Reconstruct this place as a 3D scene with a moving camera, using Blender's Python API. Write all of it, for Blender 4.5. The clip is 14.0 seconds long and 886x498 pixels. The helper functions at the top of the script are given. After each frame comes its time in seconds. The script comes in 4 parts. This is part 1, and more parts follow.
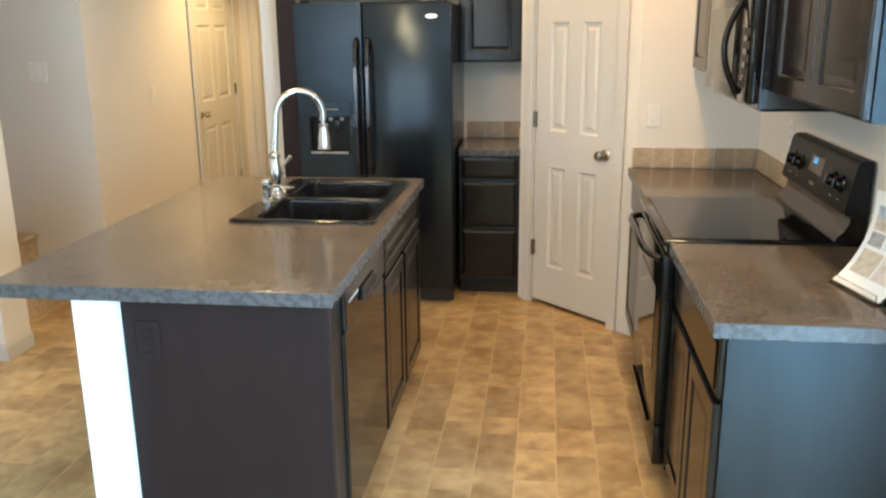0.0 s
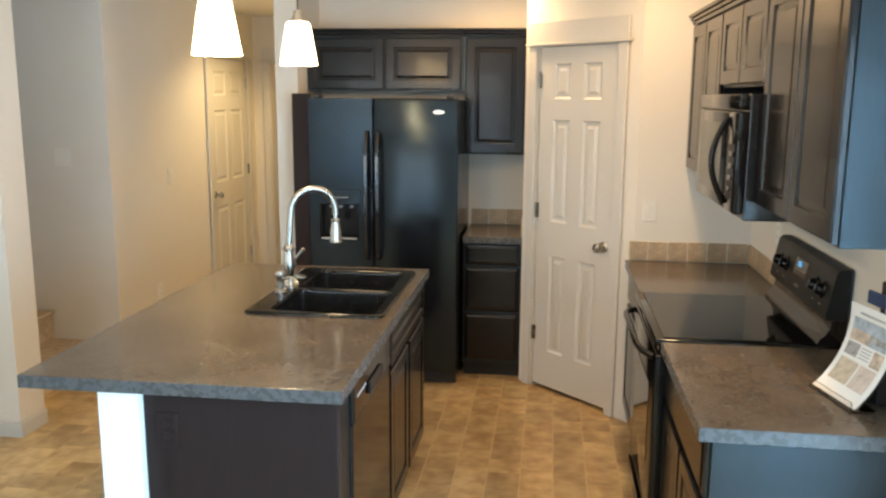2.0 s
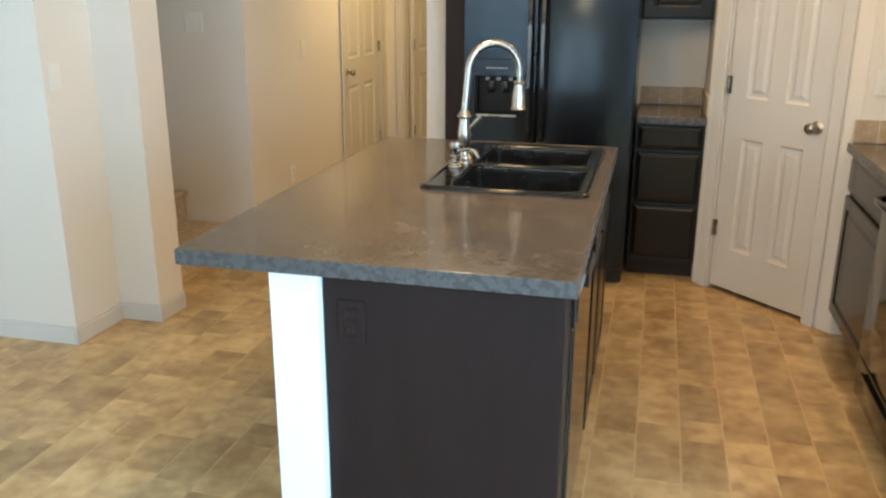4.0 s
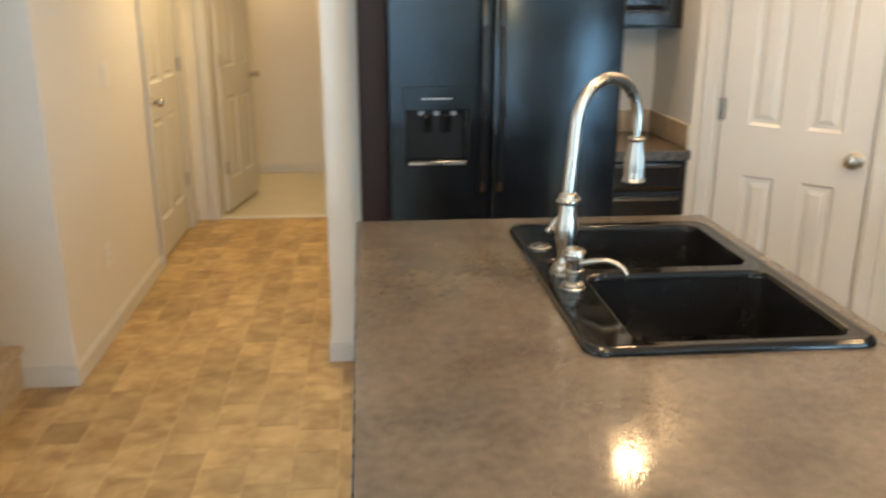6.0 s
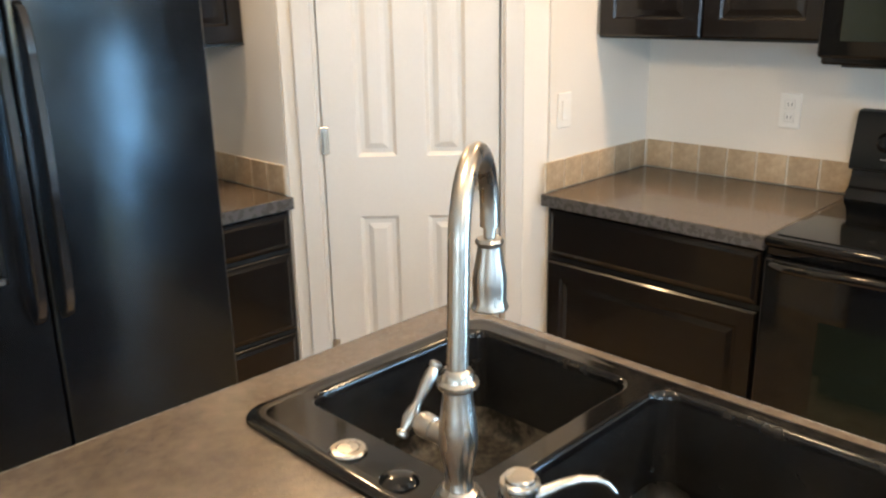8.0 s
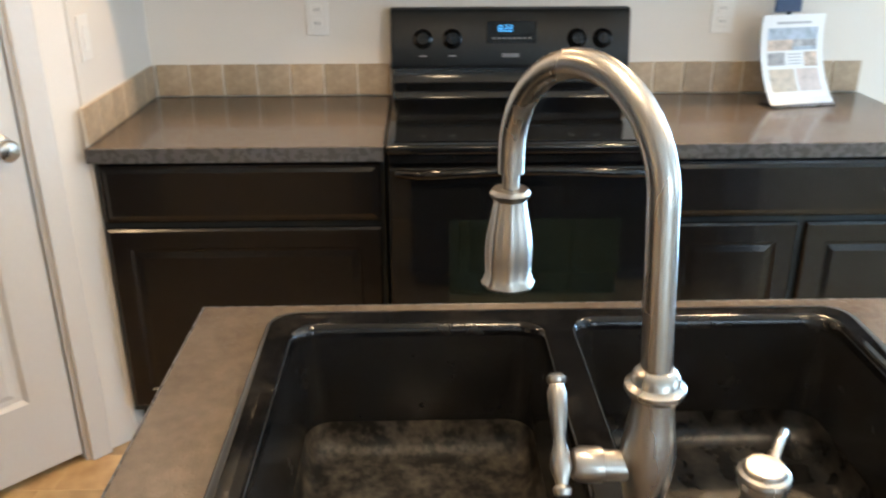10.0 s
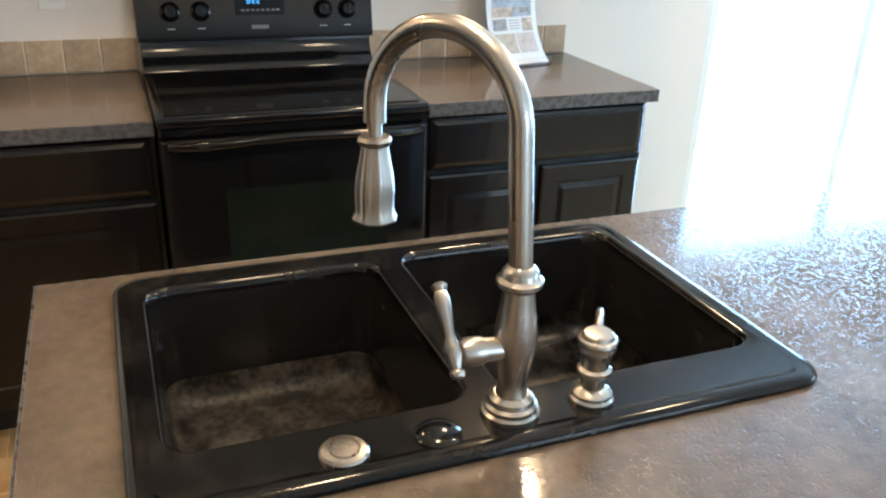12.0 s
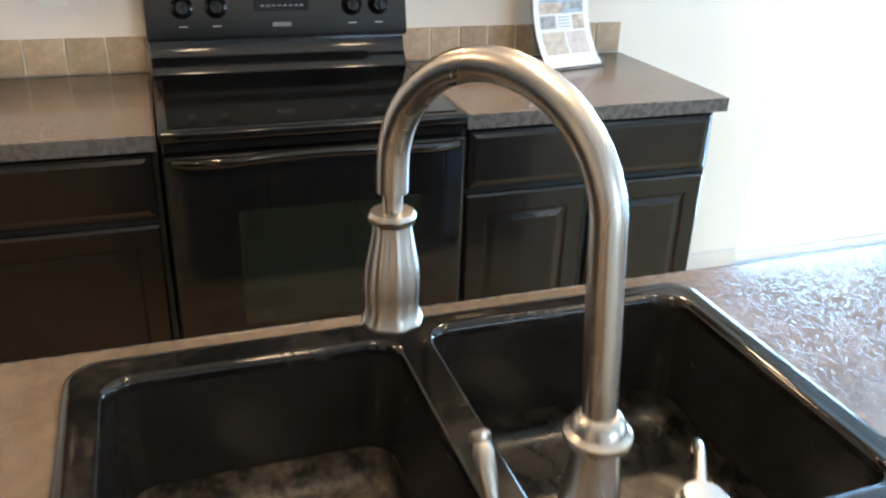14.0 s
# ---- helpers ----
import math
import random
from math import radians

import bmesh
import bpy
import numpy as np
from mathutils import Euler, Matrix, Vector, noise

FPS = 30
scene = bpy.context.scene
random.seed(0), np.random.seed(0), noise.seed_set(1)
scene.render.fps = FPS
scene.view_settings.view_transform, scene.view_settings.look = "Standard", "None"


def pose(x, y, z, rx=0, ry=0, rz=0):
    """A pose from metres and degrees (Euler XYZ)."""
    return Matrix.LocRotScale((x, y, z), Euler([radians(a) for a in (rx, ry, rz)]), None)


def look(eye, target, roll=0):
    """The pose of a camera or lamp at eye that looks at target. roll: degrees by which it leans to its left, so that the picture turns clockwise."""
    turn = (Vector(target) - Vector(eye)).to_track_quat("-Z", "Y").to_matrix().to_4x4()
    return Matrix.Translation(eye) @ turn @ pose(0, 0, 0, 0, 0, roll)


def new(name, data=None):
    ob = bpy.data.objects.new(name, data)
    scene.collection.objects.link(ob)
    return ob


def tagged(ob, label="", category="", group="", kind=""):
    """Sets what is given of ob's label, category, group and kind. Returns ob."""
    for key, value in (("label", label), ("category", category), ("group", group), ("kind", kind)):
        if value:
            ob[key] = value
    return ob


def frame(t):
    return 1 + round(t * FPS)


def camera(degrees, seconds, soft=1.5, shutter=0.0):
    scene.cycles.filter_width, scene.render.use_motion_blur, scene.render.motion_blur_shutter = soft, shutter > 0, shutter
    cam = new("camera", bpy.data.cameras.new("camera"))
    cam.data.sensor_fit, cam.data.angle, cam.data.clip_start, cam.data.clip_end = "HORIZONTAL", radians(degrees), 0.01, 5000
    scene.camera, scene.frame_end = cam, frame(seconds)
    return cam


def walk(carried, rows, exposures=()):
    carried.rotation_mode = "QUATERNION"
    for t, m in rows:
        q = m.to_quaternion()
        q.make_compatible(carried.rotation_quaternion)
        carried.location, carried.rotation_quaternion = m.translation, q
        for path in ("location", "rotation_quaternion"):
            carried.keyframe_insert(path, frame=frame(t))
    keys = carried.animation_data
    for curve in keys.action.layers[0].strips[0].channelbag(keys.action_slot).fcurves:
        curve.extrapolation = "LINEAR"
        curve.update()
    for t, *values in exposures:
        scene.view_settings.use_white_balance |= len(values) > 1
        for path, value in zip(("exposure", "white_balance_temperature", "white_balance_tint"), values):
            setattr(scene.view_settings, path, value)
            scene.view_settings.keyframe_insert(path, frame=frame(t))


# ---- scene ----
cam = camera(55.7, 14.0, soft=2.2, shutter=0.35)
PATH = [
    (0, (0.095, 0.454, 1.632), (-0.141, 2.371, 1.113), -0.5),
    (0.5, (0.098, 0.399, 1.695), (-0.128, 2.333, 1.238), 0.0),
    (1, (0.112, 0.333, 1.784), (-0.093, 2.274, 1.347), 0.0),
    (1.5, (0.114, 0.313, 1.786), (-0.104, 2.262, 1.392), 0.4),
    (2, (0.109, 0.306, 1.773), (-0.139, 2.258, 1.411), 0.4),
    (2.5, (0.047, 0.31, 1.676), (-0.393, 2.223, 1.296), 1.2),
    (2.7, (0.03, 0.321, 1.649), (-0.473, 2.208, 1.218), 1.2),
    (4.8, (-0.75, 1.214, 1.481), (-1.139, 3.08, 0.873), 0.1),
    (5, (-0.873, 1.339, 1.462), (-1.219, 3.211, 0.848), 0.7),
    (5.5, (-1.166, 1.711, 1.509), (-1.428, 3.596, 0.892), 0.3),
    (6, (-1.424, 1.987, 1.55), (-1.244, 3.891, 0.965), 0.2),
    (6.5, (-1.533, 2.286, 1.565), (-0.876, 4.09, 1.005), -0.6),
    (7, (-1.656, 2.571, 1.563), (-0.637, 4.198, 1.001), -0.3),
    (7.5, (-1.71, 2.809, 1.568), (-0.421, 4.23, 1.003), -0.4),
    (8, (-1.636, 3.091, 1.563), (-0.286, 4.445, 0.977), -1.1),
    (8.5, (-1.582, 3.322, 1.527), (0.031, 4.334, 0.913), -1.3),
    (9, (-1.554, 3.556, 1.516), (0.24, 4.131, 0.845), -0.9),
    (9.2, (-1.535, 3.648, 1.496), (0.279, 4.122, 0.8), -0.6),
    (11.3, (-1.715, 4.084, 1.507), (-0.017, 3.385, 0.714), 1.3),
    (11.5, (-1.714, 4.094, 1.506), (-0.019, 3.387, 0.715), 1.7),
    (12, (-1.707, 4.102, 1.514), (-0.013, 3.414, 0.703), 2.1),
    (12.5, (-1.698, 4.097, 1.51), (-0.002, 3.421, 0.693), 2.2),
    (13, (-1.681, 4.1, 1.515), (0.012, 3.418, 0.699), 2.2),
    (13.5, (-1.623, 4.09, 1.526), (0.067, 3.426, 0.686), 2.4),
    (14, (-1.426, 4.0, 1.502), (0.284, 3.396, 0.659), 1.9),
]
walk(cam, [(t, look(eye, target, roll)) for t, eye, target, roll in PATH],
     exposures=[(0.0, 0.28, 7500, 12), (0.5, 0.12, 7600, 12), (1.5, 0.09, 7650, 12), (2.7, -0.04, 7700, 12), (5.0, 0.02, 7450, 12),
                (5.5, 0.06, 7350, 12), (6.0, 0.28, 7500, 12), (6.5, 0.34, 7600, 12), (7.5, 0.53, 7050, 12), (9.2, 0.74, 6550, 12),
                (11.3, 0.32, 6400, 12), (12.5, 0.41, 6400, 13), (13.5, 0.53, 6400, 13), (14.0, 0.67, 6400, 13)])

# ---------------------------------------------------------------- world and large lights
world = bpy.data.worlds.new("sky")
scene.world = world
world.use_nodes = True
wn, wl = world.node_tree.nodes, world.node_tree.links
sky = wn.new("ShaderNodeTexSky")
sky.sky_type, sky.sun_disc = 'NISHITA', False
sky.sun_elevation, sky.sun_rotation = radians(35), radians(200)
wn["Background"].inputs["Strength"].default_value = 0.12
wl.new(sky.outputs[0], wn["Background"].inputs["Color"])


def lamp(name, kind, at, energy, colour, size=0.1, size_y=None, target=None, **more):
    data = bpy.data.lights.new(name, kind)
    data.energy, data.color = energy, colour
    if kind == 'AREA':
        data.size = size
        if size_y:
            data.shape, data.size_y = 'RECTANGLE', size_y
        else:
            data.shape = 'DISK'
    elif kind != 'SUN':
        data.shadow_soft_size = size
    if kind == 'SPOT':
        data.spot_size, data.spot_blend = radians(more.get("cone", 120)), 0.6
    ob = new(name, data)
    ob.matrix_world = look(at, target) if target else Matrix.Translation(at)
    return ob


WARM = (1.0, 0.70, 0.40)
DAY = (0.33, 0.64, 1.0)
# daylight in the opening of the sliding patio door
lamp("patio_daylight", 'AREA', (1.33, 0.88, 1.03), 175, DAY, 1.82, 1.98, (0, 0.88, 1.03))
# daylight in the opening of the living-room window
lamp("window_daylight", 'AREA', (-1.9, -2.36, 1.35), 52, (0.37, 0.66, 1.0), 2.5, 1.5, (-1.9, 0, 1.35))
# fill for the range wall, from an added side window out of view
lamp("west_fill_daylight", 'AREA', (-4.76, 1.3, 1.35), 34, (0.60, 0.80, 1.0), 2.1, 1.5, (0, 1.3, 1.35))
# warm lamps
for lx, ly, lw in ((0.58, 4.30, 7.5), (0.50, 2.88, 19), (-0.22, 5.36, 9)):
    lamp("recessed_lamp", 'AREA', (lx, ly, 2.435), lw, WARM, 0.13, target=(lx, ly, 0))
lamp("hall_lamp", 'SPOT', (-1.90, 6.90, 2.43), 74, (1.0, 0.79, 0.43), 0.07, target=(-1.90, 6.90, 0), cone=142)
lamp("back_room_lamp", 'AREA', (-2.3, 8.95, 2.38), 8, (1.0, 0.76, 0.42), 0.2, target=(-2.3, 8.95, 0))
for ly in (2.92, 3.80):
    lamp("pendant_bulb", 'POINT', (-0.95, ly, 1.975), 7.5, WARM, 0.045)

# ---------------------------------------------------------------- materials


def material(name, colour, rough=0.5, metal=0.0, vary=0.12, scale=3.0, grain=40.0, bump=0.05, stretch=(1, 1, 1),
             island=0.0, random=0.0, coat=0.0, second=None, detail=4.0, rough_vary=0.08, spec=0.5, dist=0.002, span=(0.3, 0.7), world=False, pits=None):
    """A surface with variation at two scales, fine relief and uneven gloss."""
    m = bpy.data.materials.new(name)
    m.use_nodes = True
    n, l = m.node_tree.nodes, m.node_tree.links
    b = n["Principled BSDF"]
    b.inputs["Metallic"].default_value = metal
    b.inputs["Coat Weight"].default_value = coat
    b.inputs["Coat Roughness"].default_value = 0.08
    b.inputs["Specular IOR Level"].default_value = spec
    co, mp = n.new("ShaderNodeTexCoord"), n.new("ShaderNodeMapping")
    mp.inputs["Scale"].default_value = stretch
    l.new(co.outputs["Object"], mp.inputs["Vector"])
    if world:
        # pattern laid in the world, shifted from piece to piece
        geo, which = n.new("ShaderNodeNewGeometry"), n.new("ShaderNodeObjectInfo")
        shift = n.new("ShaderNodeVectorMath")
        shift.operation = 'MULTIPLY_ADD'
        shift.inputs[1].default_value = (17, 31, 5)
        l.new(geo.outputs["Random Per Island"] if island else which.outputs["Random"], shift.inputs[0])
        l.new(geo.outputs["Position"], shift.inputs[2])
        l.new(shift.outputs[0], mp.inputs["Vector"])
    big, fine = n.new("ShaderNodeTexNoise"), n.new("ShaderNodeTexNoise")
    for t, s in ((big, scale), (fine, grain)):
        t.inputs["Scale"].default_value, t.inputs["Detail"].default_value = s, detail
        l.new(mp.outputs[0], t.inputs["Vector"])
    mix = n.new("ShaderNodeMix")
    mix.data_type = 'RGBA'
    dark = tuple(c * (1 - vary * 1.6) for c in colour)
    lite = second or tuple(min(1, c * (1 + vary)) for c in colour)
    mix.inputs["A"].default_value, mix.inputs["B"].default_value = (*dark, 1), (*lite, 1)
    add = n.new("ShaderNodeMath")
    add.operation = 'MULTIPLY_ADD'
    add.inputs[1].default_value = 0.4
    l.new(fine.outputs["Fac"], add.inputs[0])
    half = n.new("ShaderNodeMath")
    half.operation = 'MULTIPLY'
    half.inputs[1].default_value = 0.6
    l.new(big.outputs["Fac"], half.inputs[0])
    l.new(half.outputs[0], add.inputs[2])
    ramp = n.new("ShaderNodeMapRange")
    ramp.inputs["From Min"].default_value, ramp.inputs["From Max"].default_value = span
    l.new(add.outputs[0], ramp.inputs["Value"])
    l.new(ramp.outputs[0], mix.inputs["Factor"])
    colour_out = mix.outputs["Result"]
    if island or random:
        src = n.new("ShaderNodeNewGeometry") if island else n.new("ShaderNodeObjectInfo")
        sock = src.outputs["Random Per Island"] if island else src.outputs["Random"]
        mr = n.new("ShaderNodeMapRange")
        amount = island or random
        mr.inputs["To Min"].default_value, mr.inputs["To Max"].default_value = 1 - amount, 1 + amount
        l.new(sock, mr.inputs["Value"])
        hsv = n.new("ShaderNodeHueSaturation")
        l.new(mr.outputs[0], hsv.inputs["Value"])
        l.new(colour_out, hsv.inputs["Color"])
        colour_out = hsv.outputs[0]
    l.new(colour_out, b.inputs["Base Color"])
    rr = n.new("ShaderNodeMapRange")
    rr.inputs["From Min"].default_value, rr.inputs["From Max"].default_value = 0.3, 0.7
    rr.inputs["To Min"].default_value, rr.inputs["To Max"].default_value = max(0.02, rough - rough_vary), min(1, rough + rough_vary)
    l.new(big.outputs["Fac"], rr.inputs["Value"])
    l.new(rr.outputs[0], b.inputs["Roughness"])
    if pits:
        # flat face broken by small shallow pits
        pn, pr, bp = n.new("ShaderNodeTexNoise"), n.new("ShaderNodeMapRange"), n.new("ShaderNodeBump")
        pn.inputs["Scale"].default_value, pn.inputs["Detail"].default_value = pits[0], 2.0
        pr.inputs["From Min"].default_value, pr.inputs["From Max"].default_value = pits[1], pits[2]
        bp.inputs["Strength"].default_value, bp.inputs["Distance"].default_value = pits[3], pits[4]
        l.new(mp.outputs[0], pn.inputs["Vector"])
        l.new(pn.outputs["Fac"], pr.inputs["Value"])
        l.new(pr.outputs[0], bp.inputs["Height"])
        l.new(bp.outputs[0], b.inputs["Normal"])
    elif bump:
        bp = n.new("ShaderNodeBump")
        bp.inputs["Strength"].default_value, bp.inputs["Distance"].default_value = bump, dist
        l.new(fine.outputs["Fac"], bp.inputs["Height"])
        l.new(bp.outputs[0], b.inputs["Normal"])
    return m


def glow(name, colour, strength, base=(0.8, 0.8, 0.8)):
    m = bpy.data.materials.new(name)
    m.use_nodes = True
    b = m.node_tree.nodes["Principled BSDF"]
    b.inputs["Base Color"].default_value = (*base, 1)
    b.inputs["Emission Color"].default_value = (*colour, 1)
    b.inputs["Emission Strength"].default_value = strength
    b.inputs["Roughness"].default_value = 0.3
    return m


def clear(name, rough=0.0, ior=1.45, tint=(1, 1, 1)):
    m = bpy.data.materials.new(name)
    m.use_nodes = True
    b = m.node_tree.nodes["Principled BSDF"]
    b.inputs["Base Color"].default_value = (*tint, 1)
    b.inputs["Transmission Weight"].default_value = 1
    b.inputs["Roughness"].default_value, b.inputs["IOR"].default_value = rough, ior
    return m


WALL = material("wall_paint", (0.70, 0.65, 0.58), 0.62, vary=0.03, scale=1.2, grain=160, bump=0.12, dist=0.001)
CEIL = material("ceiling_paint", (0.78, 0.76, 0.72), 0.8, vary=0.03, grain=60, bump=0.4)
TRIM = material("trim_paint", (0.60, 0.575, 0.535), 0.38, vary=0.025, scale=2, grain=90, bump=0.04)
WOOD = material("espresso_wood", (0.0066, 0.0057, 0.0056), 0.26, vary=0.10, scale=3, grain=16, bump=0.0, stretch=(4, 4, 0.8), spec=0.26, rough_vary=0.0, detail=2, coat=0.24)
PANEL = material("walnut_panel", (0.021, 0.0118, 0.0112), 0.50, vary=0.16, scale=3, grain=20, bump=0.05, stretch=(5, 5, 0.5), spec=0.2)
BODY = material("espresso_panel", (0.011, 0.0105, 0.0105), 0.38, vary=0.25, scale=3, grain=20, bump=0.02, stretch=(5, 5, 0.5), spec=0.6)
# bluish tint stands for blue daylight mirrored in the dark panels
BODY.node_tree.nodes["Principled BSDF"].inputs["Specular Tint"].default_value = (0.68, 0.88, 1.0, 1)
LAMI = material("stone_laminate", (0.096, 0.073, 0.054), 0.11, vary=0.18, scale=7, grain=48, second=(0.142, 0.110, 0.083), detail=6, rough_vary=0.03, span=(0.32, 0.68), pits=(215, 0.28, 0.46, 0.22, 0.0015))
EDGE = material("laminate_edge", (0.071, 0.070, 0.070), 0.28, vary=0.03, scale=50, grain=160, bump=0.05, second=(0.077, 0.076, 0.076), detail=3, dist=0.0015)
BLACK = material("black_enamel", (0.006, 0.0063, 0.0066), 0.09, vary=0.2, scale=6, grain=180, bump=0.02, rough_vary=0.03, spec=0.36)
CONTROL = material("satin_black_panel", (0.008, 0.0098, 0.0105), 0.40, vary=0.2, scale=6, grain=180, bump=0.02, rough_vary=0.04, spec=0.22)
FRIDGE = material("black_textured_steel", (0.006, 0.0065, 0.008), 0.19, vary=0.2, scale=5, grain=420, bump=0.10, rough_vary=0.04, dist=0.0006, spec=0.55)
# sky blue of the reflected daylight is put into the specular colour
FRIDGE.node_tree.nodes["Principled BSDF"].inputs["Specular Tint"].default_value = (0.68, 0.88, 1.0, 1)
GLOSS = material("glossy_black_paint", (0.010, 0.010, 0.011), 0.12, vary=0.1, scale=6, bump=0.0, rough_vary=0.04, spec=0.8)
GLASSY = material("black_ceramic_glass", (0.005, 0.0055, 0.006), 0.06, vary=0.2, scale=8, grain=200, bump=0.0, rough_vary=0.03, spec=0.32)
OVEN = material("oven_window", (0.010, 0.014, 0.010), 0.05, vary=0.2, scale=8, bump=0.0, rough_vary=0.02)
SINK = material("black_sink_enamel", (0.0062, 0.006, 0.0062), 0.09, vary=0.3, scale=9, grain=60, bump=0.02, rough_vary=0.05, spec=0.32, second=(0.022, 0.020, 0.018), detail=8, span=(0.48, 0.74))
BOWL = material("worn_sink_enamel", (0.0105, 0.0105, 0.0105), 0.22, vary=0.3, scale=18, grain=90, bump=0.02, rough_vary=0.06, spec=0.36, second=(0.012, 0.012, 0.012), detail=7)
STAIN = material("water_stained_enamel", (0.011, 0.0095, 0.008), 0.46, vary=0.3, scale=26, grain=90, bump=0.05, second=(0.080, 0.068, 0.053), detail=10, rough_vary=0.12, spec=0.25, span=(0.44, 0.68))
FILM = material("lightly_stained_enamel", (0.008, 0.008, 0.008), 0.30, vary=0.3, scale=26, grain=90, bump=0.05, second=(0.034, 0.030, 0.025), detail=10, rough_vary=0.12, spec=0.3, span=(0.48, 0.70))
NICKEL = material("brushed_nickel", (0.475, 0.440, 0.392), 0.28, 1.0, vary=0.06, scale=12, grain=240, bump=0.03, stretch=(1, 1, 0.2), rough_vary=0.06)
PLASTIC = material("white_plastic", (0.74, 0.71, 0.655), 0.35, vary=0.02, bump=0.0)
DARKPL = material("dark_plastic", (0.015, 0.014, 0.014), 0.4, vary=0.2, bump=0.02)
BLUEPL = material("blue_plastic", (0.035, 0.06, 0.13), 0.4, vary=0.2, bump=0.02)
TOE = material("toe_kick", (0.012, 0.009, 0.008), 0.6, vary=0.2)
VINYL = dict(rough=0.42, vary=0.08, scale=5, grain=15, bump=0.10, second=(0.55, 0.385, 0.196), detail=2.5, span=(0.36, 0.64), world=True)
TILE = material("vinyl_tile", (0.335, 0.198, 0.086), random=0.17, **VINYL)
TILES = material("vinyl_tiles", (0.335, 0.198, 0.086), island=0.17, **VINYL)
GROUT = material("pale_grout", (0.54, 0.38, 0.215), 0.7, vary=0.1, scale=10, bump=0.1)
BATHFL = material("pale_floor", (0.55, 0.50, 0.40), 0.5, vary=0.08, scale=5)
CARPET = material("beige_carpet", (0.60, 0.465, 0.325), 0.95, vary=0.20, scale=30, grain=260, bump=0.8, spec=0.1, dist=0.006)
STONE = material("tan_wall_tile", (0.395, 0.28, 0.17), 0.45, vary=0.2, scale=16, grain=70, bump=0.12, random=0.16, second=(0.51, 0.385, 0.255))
MORTAR = material("light_mortar", (0.66, 0.60, 0.50), 0.8, vary=0.06)
SHADE = glow("lit_opal_glass", (1.0, 0.80, 0.52), 13.0)
DISC = glow("lit_diffuser", (1.0, 0.8, 0.55), 5.0)
CLOCK = glow("clock_digits", (0.05, 0.45, 1.0), 1.6, (0.01, 0.02, 0.05))
ACRYL = clear("clear_acrylic")
PANE = clear("window_glass")
PAPER = material("coated_paper", (0.80, 0.80, 0.78), 0.35, vary=0.02, bump=0.0)
WHITE = material("white_wall_paint", (0.84, 0.83, 0.81), 0.55, vary=0.03, scale=1.5, grain=120, bump=0.08, dist=0.001)
MATT = material("matt_black", (0.006, 0.006, 0.006), 0.4, vary=0.1, bump=0.0, spec=0.2)
INKBL = material("ink_blue_grey", (0.40, 0.46, 0.52), 0.35, vary=0.2, scale=40, bump=0.0)
INKBR = material("ink_sand", (0.62, 0.49, 0.38), 0.35, vary=0.35, scale=50, bump=0.0)
INKGR = material("ink_grey", (0.42, 0.41, 0.40), 0.35, vary=0.4, scale=60, bump=0.0)
INKRD = material("ink_brown", (0.42, 0.25, 0.18), 0.35, vary=0.4, scale=60, bump=0.0)
TAN = material("ink_tan", (0.60, 0.50, 0.38), 0.35, vary=0.2, scale=45, bump=0.0)
PINK = material("ink_rose", (0.66, 0.55, 0.48), 0.35, vary=0.12, scale=45, bump=0.0)
GREY = material("grey_print", (0.42, 0.42, 0.42), 0.4, bump=0.0)
DIM = material("dim_grey_print", (0.13, 0.13, 0.13), 0.4, bump=0.0)
CONC = material("concrete", (0.45, 0.44, 0.42), 0.85, vary=0.15, scale=2, grain=50, bump=0.2)

# ---------------------------------------------------------------- mesh helpers


def rbox(bm, x0, x1, y0, y1, z0, z1, r=0.0, seg=1):
    """A box, with edges rounded by r."""
    made = bmesh.ops.create_cube(bm, size=1.0, matrix=Matrix.LocRotScale(
        ((x0 + x1) / 2, (y0 + y1) / 2, (z0 + z1) / 2), None, (abs(x1 - x0), abs(y1 - y0), abs(z1 - z0))))
    if r > 0:
        vs = set(made["verts"])
        bmesh.ops.bevel(bm, geom=[e for e in bm.edges if e.verts[0] in vs], offset=r, segments=seg, affect='EDGES', profile=0.5)
    return bm


def bx(x0, x1, y0, y1, z0, z1, r=0.0, seg=1):
    return rbox(bmesh.new(), x0, x1, y0, y1, z0, z1, r, seg)


def lathe(bm, profile, seg=28, m=Matrix(), flute=0, deep=0.0):
    """Turns (radius, z) pairs about z; flute: count of soft lobes."""
    rings = []
    for j, (r, z) in enumerate(profile):
        ring = []
        swell = math.sin(math.pi * j / (len(profile) - 1)) ** 0.7      # lobes die out at both ends
        for i in range(seg):
            a = 2 * math.pi * i / seg
            k = 1 - swell * deep * (0.5 - 0.5 * math.cos(flute * a)) if flute else 1
            ring.append(bm.verts.new(m @ Vector((r * k * math.cos(a), r * k * math.sin(a), z))))
        rings.append(ring)
    for a, b in zip(rings, rings[1:]):
        for i in range(seg):
            bm.faces.new((a[i], a[(i + 1) % seg], b[(i + 1) % seg], b[i]))
    bm.faces.new(rings[0][::-1])
    bm.faces.new(rings[-1])
    return bm


